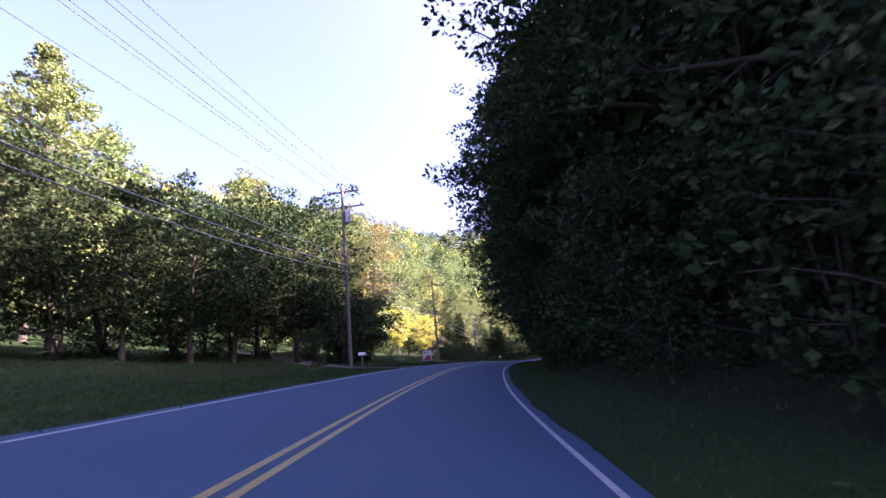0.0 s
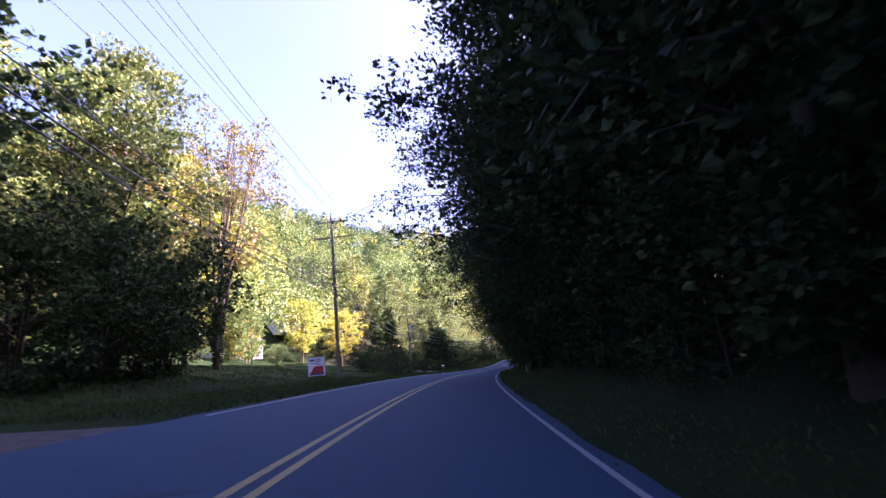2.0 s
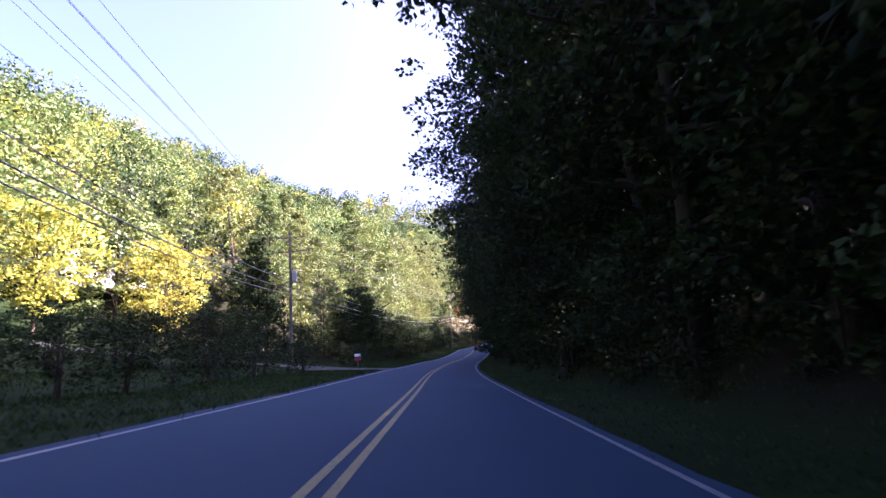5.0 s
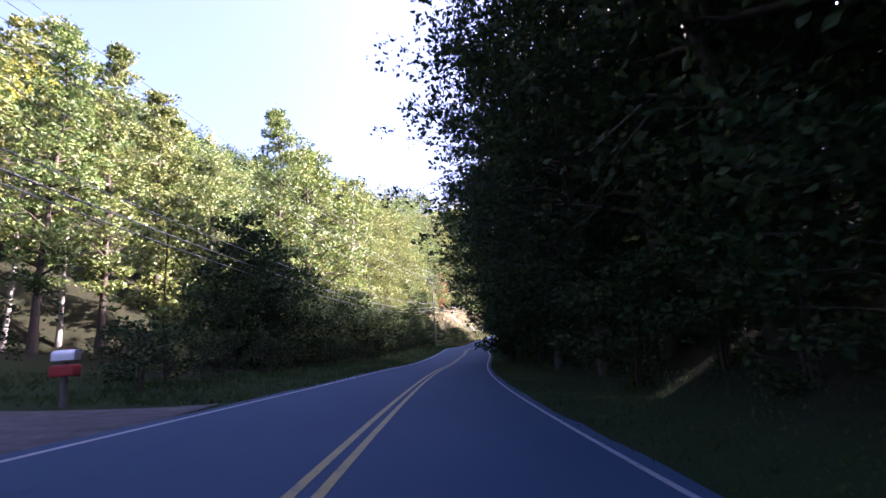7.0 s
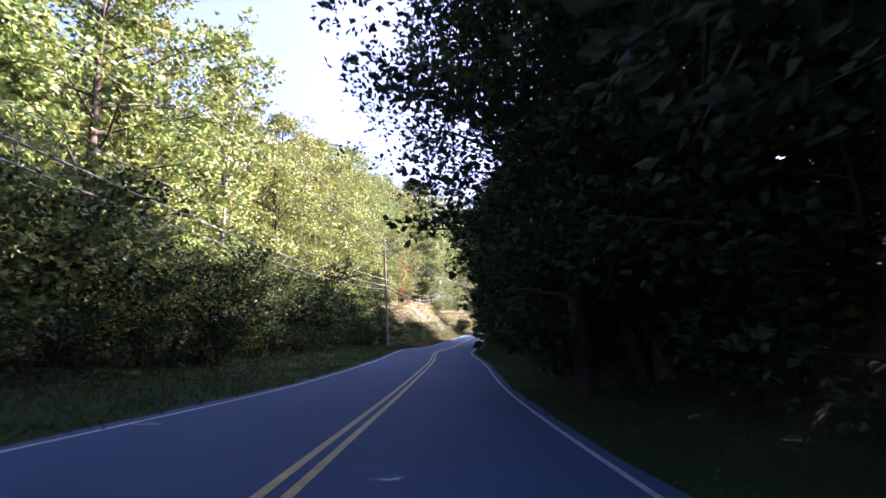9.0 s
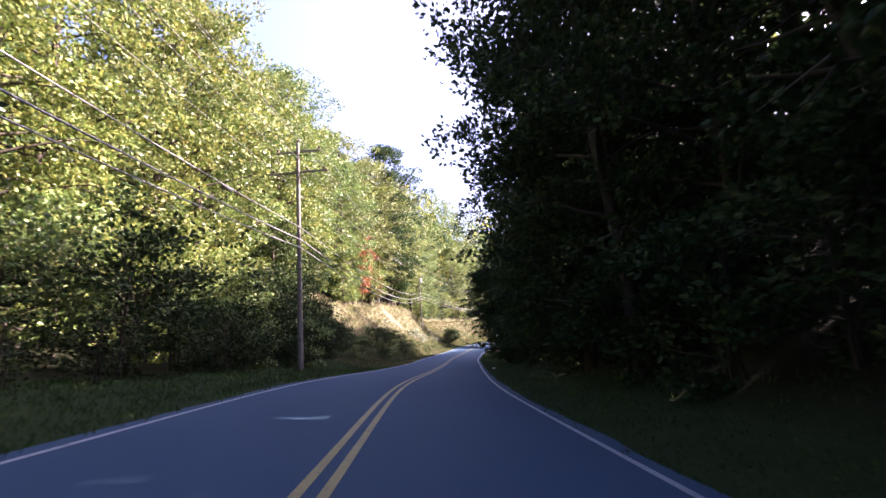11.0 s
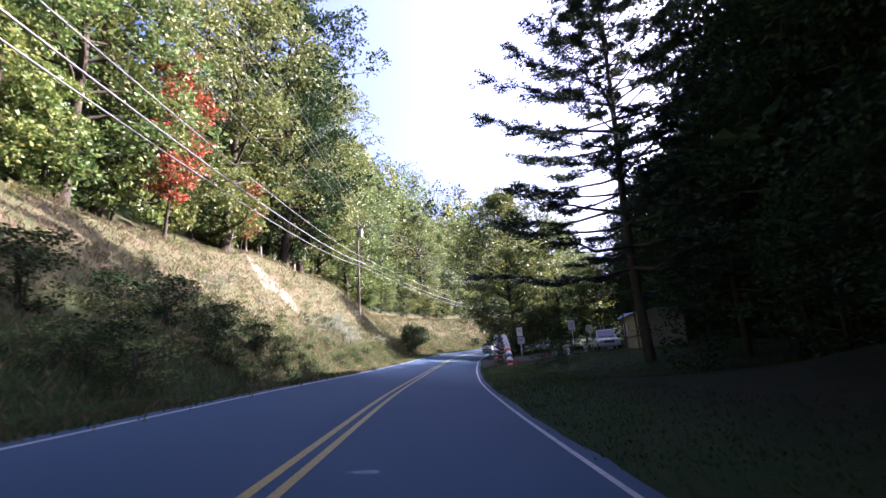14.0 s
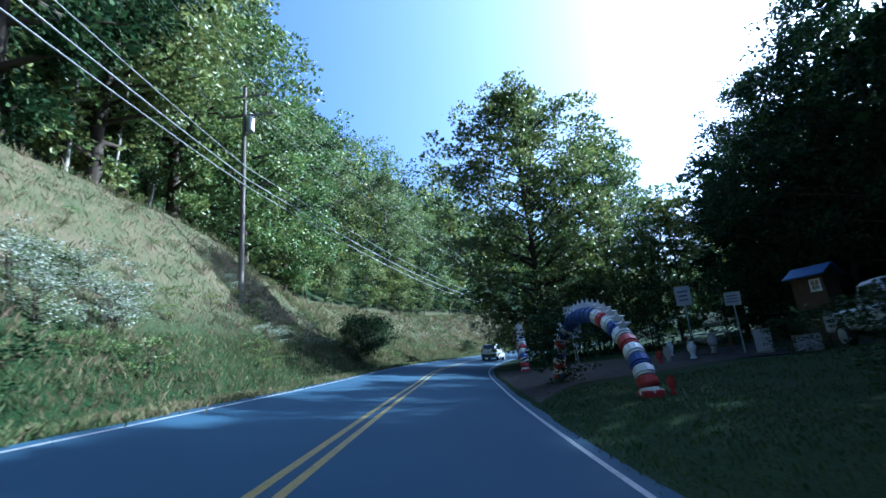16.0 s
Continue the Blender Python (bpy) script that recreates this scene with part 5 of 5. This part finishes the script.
GLASS, _nt, _b = material("dark_window_glass", 0.05)
_b.inputs["Base Color"].default_value = (0.02, 0.024, 0.03, 1)
_b.inputs["Specular IOR Level"].default_value = 0.6
PALE_LENS = surface("lamp_lens", (0.5, 0.5, 0.5), (0.6, 0.6, 0.6), 6.0, 30.0, 0.15, bump=0.0)
DRAB = surface("weathered_siding", (0.17, 0.155, 0.125), (0.28, 0.255, 0.21), 1.2, 22.0, 0.8, bump=0.1)
# White lowered for things that stand in shade, with worn patches.
SHADED_WHITE = surface("shaded_white_paint", (0.26, 0.26, 0.26), (0.4, 0.4, 0.4), 1.0, 12.0, 0.55, bump=0.02, worn=(0.2, 0.19, 0.18))
STONE = surface("pale_stone", (0.3, 0.29, 0.27), (0.5, 0.48, 0.45), 5.0, 40.0, 0.9, bump=0.6)


def stand(s, u, turn=0.0, lift=0.0):
    x, y, z = spot(s, u)
    return pose(x, y, z + lift, 0, 0, heading(s) + turn)


def build_sign():
    """Board on two legs: a dark heading, small bars of writing and a red furniture picture in plain shapes."""
    ob = thing("yard_sign", stand(74.0, -10.4, 8, -0.3), "white roadside advertising board with a red picture", "sign")
    ob.scale = (0.8, 1.0, 0.86)
    for x in (-0.82, 0.82):
        rodded("leg", (x, 0.02, -0.4), (x, 0.02, 2.35), 0.045, DARK_METAL, ob)
    boxed("panel", (1.62, 0.04, 1.7), (0, 0, 1.5), WHITE, ob, bevel=0.008)
    for x, z, w, h in ((0, 2.33, 1.7, 0.05), (0, 0.66, 1.7, 0.05), (-0.82, 1.5, 0.05, 1.7), (0.82, 1.5, 0.05, 1.7)):
        boxed("frame_bar", (w, 0.07, h), (x, -0.012, z), GREY_METAL, ob, bevel=0.006)
    for x, z, w, h in ((-0.42, 2.05, 0.5, 0.16), (0.18, 2.08, 0.45, 0.08), (0.2, 1.94, 0.5, 0.05), (-0.2, 1.78, 0.9, 0.05), (0.25, 1.66, 0.6, 0.05)):
        boxed("writing_bar", (w, 0.012, h), (x, -0.025, z), PURPLE, ob, bevel=0.0)
    bm = bmesh.new()
    for v in ((-0.62, -0.024, 0.92), (0.66, -0.024, 0.92), (0.66, -0.024, 1.52), (-0.22, -0.024, 1.5)):
        bm.verts.new(v)
    bm.faces.new(bm.verts)
    part("picture", bm, RED, ob, "red printed picture panel")
    boxed("picture_base", (1.44, 0.012, 0.2), (0, -0.026, 0.82), PURPLE, ob, bevel=0.0)


def build_mailbox(s, u, body, label, paper=None):
    ob = thing("mailbox", stand(s, u, 90), label, "mailbox", "mailboxes")
    boxed("post", (0.1, 0.1, 1.3), (0, 0, 0.35), POLE_WOOD, ob)
    boxed("shelf", (0.22, 0.5, 0.03), (0, 0, 1.015), POLE_WOOD, ob, bevel=0.004)
    bm = bmesh.new()
    ring = [(0.11 * math.cos(a), 0.12 + 0.11 * math.sin(a)) for a in np.linspace(0, math.pi, 11)] + [(-0.11, 0.0), (0.11, 0.0)]
    ends = []
    for y in (-0.26, 0.26):
        ends.append([bm.verts.new((x, y, 1.03 + z)) for x, z in ring])
    for k in range(len(ring)):
        bm.faces.new((ends[0][k], ends[0][(k + 1) % len(ring)], ends[1][(k + 1) % len(ring)], ends[1][k]))
    bm.faces.new(ends[0])
    bm.faces.new(ends[1][::-1])
    bmesh.ops.recalc_face_normals(bm, faces=bm.faces)
    case = part("case", bm, body, ob)
    boxed("door", (0.2, 0.012, 0.2), (0, -0.268, 1.14), GREY_METAL, case, bevel=0.004)
    boxed("flag", (0.012, 0.14, 0.06), (0.12, 0.05, 1.26), RED, case, bevel=0.002)
    if paper:
        boxed("paper_tube", (0.28, 0.55, 0.26), (0.0, 0.0, 0.80), paper, ob, bevel=0.04, label="red newspaper box below the mailbox")


build_sign()
build_mailbox(38.6, -7.4, WHITE, "white metal mailbox on a wooden post")
build_mailbox(131.1, -7.2, WHITE, "white mailbox above a red newspaper box", RED)


def house(name, m, size, wall, roof, label, windows, pitch=0.45, category="house", door=True):
    """A small gabled building: walls, roof slabs with overhang, windows with panes, a door."""
    w, d, h = size
    ob = thing(name, m, label, category)
    bm = bmesh.new()
    top = h + pitch * d / 2
    v = [bm.verts.new(p) for p in ((-w / 2, -d / 2, -0.6), (w / 2, -d / 2, -0.6), (w / 2, d / 2, -0.6), (-w / 2, d / 2, -0.6), (-w / 2, -d / 2, h), (w / 2, -d / 2, h), (w / 2, d / 2, h), (-w / 2, d / 2, h), (-w / 2, 0, top), (w / 2, 0, top))]
    for f in ((0, 1, 5, 4), (1, 2, 6, 9, 5), (2, 3, 7, 6), (3, 0, 4, 8, 7), (4, 5, 9, 8), (6, 7, 8, 9), (3, 2, 1, 0)):
        bm.faces.new([v[k] for k in f])
    body = part("wall", bm, wall, ob)
    n = int((h + 0.2) / 0.22)
    for k in range(n):
        z = 0.05 + k * 0.22
        boxed("clapboard", (w + 0.03, 0.02, 0.19), (0, -d / 2 - 0.012, z + 0.1), wall, body, turn=(4, 0, 0), bevel=0.0)
    for sy in (-1, 1):
        L = math.hypot(d / 2 + 0.35, pitch * (d / 2 + 0.35))
        boxed("roof", (w + 0.5, L, 0.09), (0, sy * (d / 4 + 0.17), top - pitch * (d / 4 + 0.17) + 0.06), roof, ob, turn=(-sy * math.degrees(math.atan(pitch)), 0, 0), bevel=0.02)
    for x, z, ww, hh in windows:
        boxed("window", (ww, 0.03, hh), (x, -d / 2 - 0.03, z), GLASS, ob, bevel=0.0)
        for ax, az, aw, ah in ((0, hh / 2 + 0.04, ww + 0.16, 0.09), (0, -hh / 2 - 0.04, ww + 0.2, 0.09), (-ww / 2 - 0.04, 0, 0.08, hh), (ww / 2 + 0.04, 0, 0.08, hh), (0, 0, ww, 0.035), (0, 0, 0.035, hh)):
            boxed("window_frame", (aw, 0.05, ah), (x + ax, -d / 2 - 0.045, z + az), WHITE, ob, bevel=0.004)
    if door:
        boxed("door", (0.92, 0.05, 2.03), (w * 0.12, -d / 2 - 0.03, 1.0), BROWN_WOOD, ob, bevel=0.01)
        rodded("door_knob", (w * 0.12 + 0.36, -d / 2 - 0.05, 1.0), (w * 0.12 + 0.36, -d / 2 - 0.13, 1.0), 0.03, GREY_METAL, ob)
    return ob


house("white_house", stand(146, -45, 62), (10, 7.5, 3.0), WHITE, GREY_ROOF, "small white clapboard house with a grey roof", ((-3.2, 1.5, 0.9, 1.2), (3.4, 1.5, 0.9, 1.2)))
house("white_house", stand(122, -46, 70), (11, 7, 2.9), WHITE, GREY_ROOF, "low white house half hidden by garden trees", ((-3.4, 1.5, 0.9, 1.2), (3.4, 1.5, 1.1, 1.2)))
_home = house("mobile_home", stand(282.0, 18.0, -94), (5.4, 3.2, 2.6), BEIGE, GREY_ROOF, "weathered beige mobile home in the shade of tall trees", ((-2.2, 1.65, 0.75, 0.85),), 0.10, "house", False)
boxed("trim_band", (5.42, 0.05, 0.10), (0, -1.64, 0.95), BROWN_WOOD, _home, label="dark trim band")
boxed("meter_box", (0.3, 0.16, 0.45), (-0.8, -1.7, 1.75), GREY_METAL, _home, label="grey metal meter box")
for _x in (-1.05, 2.74):
    rodded("porch_post", (_x, -1.95, -0.5), (_x, -1.95, 3.0), 0.06, BROWN_WOOD, _home)
house("shed", stand(300.2, 21.6, -62), (1.6, 1.5, 3.7), BROWN_WOOD, BLUE_ROOF, "small brown board shed with a blue metal roof", ((0.38, 3.05, 0.38, 0.5),), 0.55, "shed", False)


# ---- the striped arches and the yard ----
def build_arch(s0, u0, s1, u1, rise_, label):
    """An arch of painted ring segments, striped red and white, with white stars on blue at its crown."""
    a, b = Vector(spot(s0, u0)), Vector(spot(s1, u1))
    d = b - a
    ob = thing("striped_arch", Matrix.Translation((a + b) / 2) @ Matrix.Rotation(math.atan2(d.y, d.x), 4, "Z"), label, "arch", "striped arches")
    n, half, tilt = 28, d.length / 2, d.z / 2
    pts = []
    for k in range(n + 1):
        t = math.pi * k / n
        x = -half * math.cos(t)
        pts.append(Vector((x, 0, tilt * x / half + rise_ * math.sin(t) ** 1.1)))
    for k in range(n):
        p, q = pts[k], pts[k + 1]
        crown = 6 <= k < n - 5
        mat = BLUE if 11 <= k < n - 10 else (WHITE, RED, WHITE, BLUE)[k % 4]
        bm = bmesh.new()
        rod(bm, p, q.lerp(p, 0.06), 0.23, 0.23, 12)
        rod(bm, p.lerp(q, 0.2), p.lerp(q, 0.75), 0.265, 0.265, 12)
        ring = part("ring", bm, mat, ob)
        if crown:
            along = (q - p).normalized()
            out = Vector((along.z, 0, -along.x)) if along.x < 0 else Vector((-along.z, 0, along.x))
            c = p.lerp(q, 0.5) + out * 0.33
            bm = bmesh.new()
            star = []
            for lift in (-0.02, 0.02):
                star.append([bm.verts.new(c + out * (r * math.cos(w)) + Vector((0, r * math.sin(w), 0)) + along * lift) for r, w in ((0.24 if i % 2 == 0 else 0.10, i * math.pi / 5) for i in range(10))])
            bm.faces.new(star[0][::-1])
            bm.faces.new(star[1])
            for i in range(10):
                bm.faces.new((star[0][i], star[0][(i + 1) % 10], star[1][(i + 1) % 10], star[1][i]))
            bmesh.ops.recalc_face_normals(bm, faces=bm.faces)
            part("star", bm, WHITE, ring)
    for k in (0, n):
        boxed("foot", (0.5, 0.5, 0.2), (pts[k].x, 0, pts[k].z + 0.05), RED, ob, bevel=0.04)


build_arch(285.4, 6.5, 295.2, 6.2, 2.35, "red and white striped arch with white stars on blue")
build_arch(303.5, 5.7, 312.5, 6.0, 2.5, "red and white striped arch with white stars on blue")


for _s, _u, _c in ((279.8, 8.8, 0.48), (282.4, 10.2, 0.42), (277.5, 10.0, 0.40), (296.8, 19.2, 0.5), (294.6, 16.0, 0.4)):
    plant("under_a", _s, _u, _c, name="bush", category="bush", group="undergrowth round the yard", label="low dark bush in the shaded yard", squash=0.8)
# shrubs in dark leaves fill the darkness under the tall trees
for _s, _u, _k, _c in ((307, 8.6, "under_b", 0.6), (309.5, 11.5, "under_b", 0.75), (311.5, 8.0, "under_a", 0.9), (314, 12.5, "under_b", 0.8), (317, 7.2, "under_a", 0.95), (318.5, 11, "under_b", 0.8), (311, 15.5, "under_b", 0.7), (307.5, 19.5, "under_b", 0.7), (316, 17, "under_b", 0.8), (322, 9.0, "under_b", 0.9), (303.5, 22.5, "under_b", 0.7)):
    plant(_k, _s, _u, _c, name="bush", category="bush", group="undergrowth round the yard", label="dense shrub beneath the yard's tall trees, coloured dark for shade", mat=DEEP_SHADED_LEAF)
# bush added to hide the arch's far leg, lost in the dark
plant("under_a", 292.6, 5.9, 0.55, name="bush", category="bush", group="undergrowth round the yard", label="dark leafy bush added before the striped arch's far leg")


def board_sign(s, u, top, w, h, turn, label, mat=SHADED_WHITE, bars=3):
    ob = thing("board_sign", stand(s, u, turn), label, "sign", "signs in the yard")
    rodded("post", (0, 0.04, -0.3), (0, 0.04, top - h * 0.4), 0.04, GREY_METAL, ob)
    boxed("board", (w, 0.03, h), (0, 0, top - h / 2), mat, ob, turn=(0, random.uniform(-4, 4), 0), bevel=0.01)
    for k in range(bars):
        boxed("writing_bar", (w * random.uniform(0.5, 0.8), 0.01, h * 0.08), (0, -0.022, top - h * (0.28 + 0.22 * k)), PURPLE, ob, bevel=0.0)


board_sign(301.6, 15.0, 3.9, 0.8, 1.1, -20, "square white board sign on a thin post")
board_sign(299.4, 16.6, 3.2, 0.75, 0.7, -30, "white hand-lettered board sign on a thin post")
board_sign(304.2, 8.9, 3.55, 0.7, 1.05, -10, "upright cream board sign at the yard's edge", CREAM, 2)
board_sign(304.0, 9.0, 2.35, 0.85, 0.8, -10, "lower white board sign beside a taller one", SHADED_WHITE, 2)


def display_table(s, u):
    """A long display table with a white top over dark shelves."""
    ob = thing("display_table", stand(s, u, -25), "display table with a white top in the shaded yard", "table")
    boxed("tabletop", (2.3, 1.0, 0.05), (0, 0, 1.12), SHADED_WHITE, ob, turn=(3, 0, 0), bevel=0.01)
    boxed("shelf", (2.1, 0.8, 0.04), (0, 0, 0.45), BROWN_WOOD, ob, bevel=0.008)
    for x in (-1.05, 1.05):
        for y in (-0.42, 0.42):
            boxed("leg", (0.08, 0.08, 1.15), (x, y, 0.53), BROWN_WOOD, ob, bevel=0.006)


def cupboard(s, u, turn, w, h):
    ob = thing("outdoor_cupboard", stand(s, u, turn), "old white cupboard standing in the yard", "cupboard", "cupboards in the yard")
    boxed("body", (w, 0.5, h), (0, 0, h / 2 - 0.05), DRAB, ob, bevel=0.015)
    for x in (-0.25, 0.25):
        d = boxed("door", (w * 0.45, 0.03, h * 0.86), (x * w * 0.98, -0.26, h / 2), SHADED_WHITE, ob, bevel=0.008)
        boxed("knob", (0.03, 0.03, 0.03), (x * w * 0.25, -0.285, h * 0.55), DARK_METAL, d, bevel=0.008)


display_table(301.0, 15.6)
cupboard(298.6, 17.2, -35, 0.75, 1.25)
cupboard(297.2, 18.4, -20, 1.1, 0.85)


def urn(s, u, h, mat, label, category="yard ornament"):
    ob = thing("garden_ornament", stand(s, u, random.uniform(0, 90)), label, category, "ornaments in the yard")
    prof = ((0.16, 0.0), (0.2, 0.08), (0.1, 0.2), (0.22, 0.5), (0.26, 0.7), (0.16, 0.88), (0.2, 1.0))
    n = 12
    v = [(r * math.cos(2 * math.pi * k / n) * h, r * math.sin(2 * math.pi * k / n) * h, z * h) for r, z in prof for k in range(n)]
    f = [(i * n + k, i * n + (k + 1) % n, (i + 1) * n + (k + 1) % n, (i + 1) * n + k) for i in range(len(prof) - 1) for k in range(n)]
    link("bowl", raw_mesh("bowl", v, f, True), mat, ob)


random.seed(5)
for _s, _u, _h, _m, _t in ((302.2, 13.9, 0.8, WHITE, "white garden urn in the yard"), (299.3, 13.9, 0.9, WHITE, "white garden urn in the yard"), (299, 12.5, 0.8, STONE, "pale stone garden urn"),
                           (302.6, 16.5, 1.1, STONE, "tall stone garden urn beside the display table"), (303.5, 12.6, 0.6, STONE, "pale stone garden urn"), (296.2, 11.0, 0.6, RED, "red garden pot near the arch"), (285.3, 7.0, 0.45, RED, "red garden pot near the arch")):
    urn(_s, _u, _h, _m, _t)


def wheel(ob, x, y, r, w):
    bm = bmesh.new()
    rod(bm, (x - w / 2, y, r), (x + w / 2, y, r), r, sides=20)
    bmesh.ops.bevel(bm, geom=[e for e in bm.edges if abs(e.verts[0].co.x - e.verts[1].co.x) < 1e-5], offset=0.04, segments=2, affect="EDGES")
    t = part("wheel", bm, RUBBER, ob)
    bm = bmesh.new()
    rod(bm, (x - w / 2 - 0.012, y, r), (x + w / 2 + 0.012, y, r), r * 0.6, sides=16)
    part("rim", bm, GREY_METAL, t)


def lofted(sections):
    """A body skinned over cross sections (y, [(x, z), ...]) with the same number of points."""
    bm = bmesh.new()
    rows = [[bm.verts.new((x, y, z)) for x, z in ring] for y, ring in sections]
    n = len(rows[0])
    for a, b in zip(rows, rows[1:]):
        for k in range(n):
            bm.faces.new((a[k], a[(k + 1) % n], b[(k + 1) % n], b[k]))
    bm.faces.new(rows[0][::-1])
    bm.faces.new(rows[-1])
    bmesh.ops.recalc_face_normals(bm, faces=bm.faces)
    return bm


def cross(w, z0, z1, r):
    return [(-w + r, z0), (w - r, z0), (w, z0 + r), (w, z1 - r), (w - r * 1.4, z1), (-w + r * 1.4, z1), (-w, z1 - r), (-w, z0 + r)]


def build_suv():
    """The white hatchback that goes ahead, as it stands beyond the yard; its tail faces back."""
    ob = thing("white_suv", stand(330.0, 1.75, 0), "white five-door sport utility car driving ahead", "car")
    ob.rotation_euler[1] += radians(4.0)
    part("body", lofted([(-2.2, cross(0.80, 0.38, 0.92, 0.1)), (-2.05, cross(0.88, 0.3, 1.02, 0.12)), (-1.2, cross(0.9, 0.27, 1.05, 0.12)), (0.9, cross(0.9, 0.27, 1.0, 0.12)), (1.9, cross(0.86, 0.3, 0.88, 0.14)), (2.2, cross(0.74, 0.38, 0.72, 0.14))]), CAR_WHITE, ob)
    part("cabin", lofted([(-2.08, cross(0.78, 1.0, 1.18, 0.05)), (-1.75, cross(0.72, 1.0, 1.66, 0.12)), (-0.2, cross(0.72, 1.0, 1.72, 0.14)), (0.5, cross(0.7, 1.0, 1.62, 0.14)), (1.1, cross(0.76, 0.98, 1.1, 0.05))]), CAR_WHITE, ob)
    boxed("rear_window", (1.24, 0.03, 0.5), (0, -1.955, 1.40), GLASS, ob, turn=(-34, 0, 0), bevel=0.012)
    for x in (-1, 1):
        boxed("side_window", (0.03, 1.9, 0.42), (x * 0.735, -0.55, 1.36), GLASS, ob, turn=(0, x * -3, 0), bevel=0.01)
        boxed("tail_lamp", (0.16, 0.08, 0.34), (x * 0.76, -2.12, 0.98), LAMP_RED, ob, bevel=0.02)
        boxed("mirror", (0.2, 0.12, 0.14), (x * 1.0, 0.75, 1.05), CAR_WHITE, ob, bevel=0.03)
        for y in (-1.35, 1.35):
            wheel(ob, x * 0.8, y, 0.34, 0.22)
    boxed("bumper", (1.62, 0.16, 0.26), (0, -2.2, 0.48), BLACK, ob, bevel=0.05)
    boxed("number_plate", (0.32, 0.012, 0.16), (0, -2.215, 0.82), WHITE, ob, bevel=0.0)
    boxed("plate_bar", (0.22, 0.008, 0.06), (0, -2.223, 0.82), PURPLE, ob, bevel=0.0)


def build_pickup():
    """An old white pickup parked by the mobile home; its bonnet faces the road."""
    ob = thing("pickup_truck", stand(288.0, 15.6, 172) @ Matrix.Diagonal((1.08, 1.08, 1.18, 1)), "old white pickup truck parked beside the mobile home", "truck")
    part("bonnet", lofted([(0.55, cross(0.9, 0.45, 1.06, 0.1)), (1.7, cross(0.88, 0.45, 1.0, 0.12)), (2.35, cross(0.84, 0.48, 0.92, 0.14)), (2.5, cross(0.76, 0.52, 0.82, 0.12))]), SHADED_WHITE, ob)
    part("body", lofted([(-0.9, cross(0.9, 0.42, 1.08, 0.1)), (0.55, cross(0.9, 0.42, 1.08, 0.1))]), SHADED_WHITE, ob)
    part("cabin", lofted([(-0.88, cross(0.8, 1.05, 1.12, 0.02)), (-0.75, cross(0.72, 1.05, 1.72, 0.1)), (0.05, cross(0.72, 1.05, 1.74, 0.1)), (0.75, cross(0.8, 1.03, 1.1, 0.02))]), SHADED_WHITE, ob)
    part("cargo_bed", lofted([(-2.6, cross(0.88, 0.5, 1.06, 0.06)), (-0.94, cross(0.88, 0.5, 1.06, 0.06))]), SHADED_WHITE, ob)
    boxed("windscreen", (1.3, 0.03, 0.74), (0, 0.43, 1.43), GLASS, ob, turn=(47.5, 0, 0), bevel=0.01)
    for x in (-1, 1):
        boxed("side_window", (0.03, 0.75, 0.42), (x * 0.755, -0.28, 1.38), GLASS, ob, turn=(0, x * -6, 0), bevel=0.01)
        boxed("headlight", (0.28, 0.05, 0.18), (x * 0.6, 2.47, 0.74), PALE_LENS, ob, bevel=0.02)
        boxed("mirror", (0.18, 0.1, 0.18), (x * 1.0, 0.5, 1.2), BLACK, ob, bevel=0.03)
        for y in (-1.75, 1.6):
            wheel(ob, x * 0.8, y, 0.37, 0.24)
    boxed("grille", (0.8, 0.04, 0.2), (0, 2.5, 0.72), BLACK, ob, bevel=0.01)
    boxed("bumper", (1.75, 0.16, 0.2), (0, 2.56, 0.5), GREY_METAL, ob, bevel=0.04)


build_suv()
build_pickup()
_marker = thing("marker_post", stand(91.4, 6.8), "short white marker post beside the road", "post")
rodded("post", (0, 0, -0.2), (0, 0, 0.66), 0.045, SHADED_WHITE, _marker)
boxed("cap", (0.1, 0.1, 0.05), (0, 0, 0.67), GREY_METAL, _marker, bevel=0.01)
_bm = bmesh.new()
bmesh.ops.create_icosphere(_bm, subdivisions=2, radius=0.12)
for _v in _bm.verts:
    _v.co = Vector((_v.co.x * 1.3, _v.co.y * 0.9, _v.co.z * 0.7)) * (1 + 0.3 * noise.noise(_v.co * 5))
_rock = part("stone", _bm, STONE)
_rock.matrix_world = stand(229.9, 4.47, 20, 0.05)
tagged(_rock, "pale rounded stone in the roadside grass", "stone")
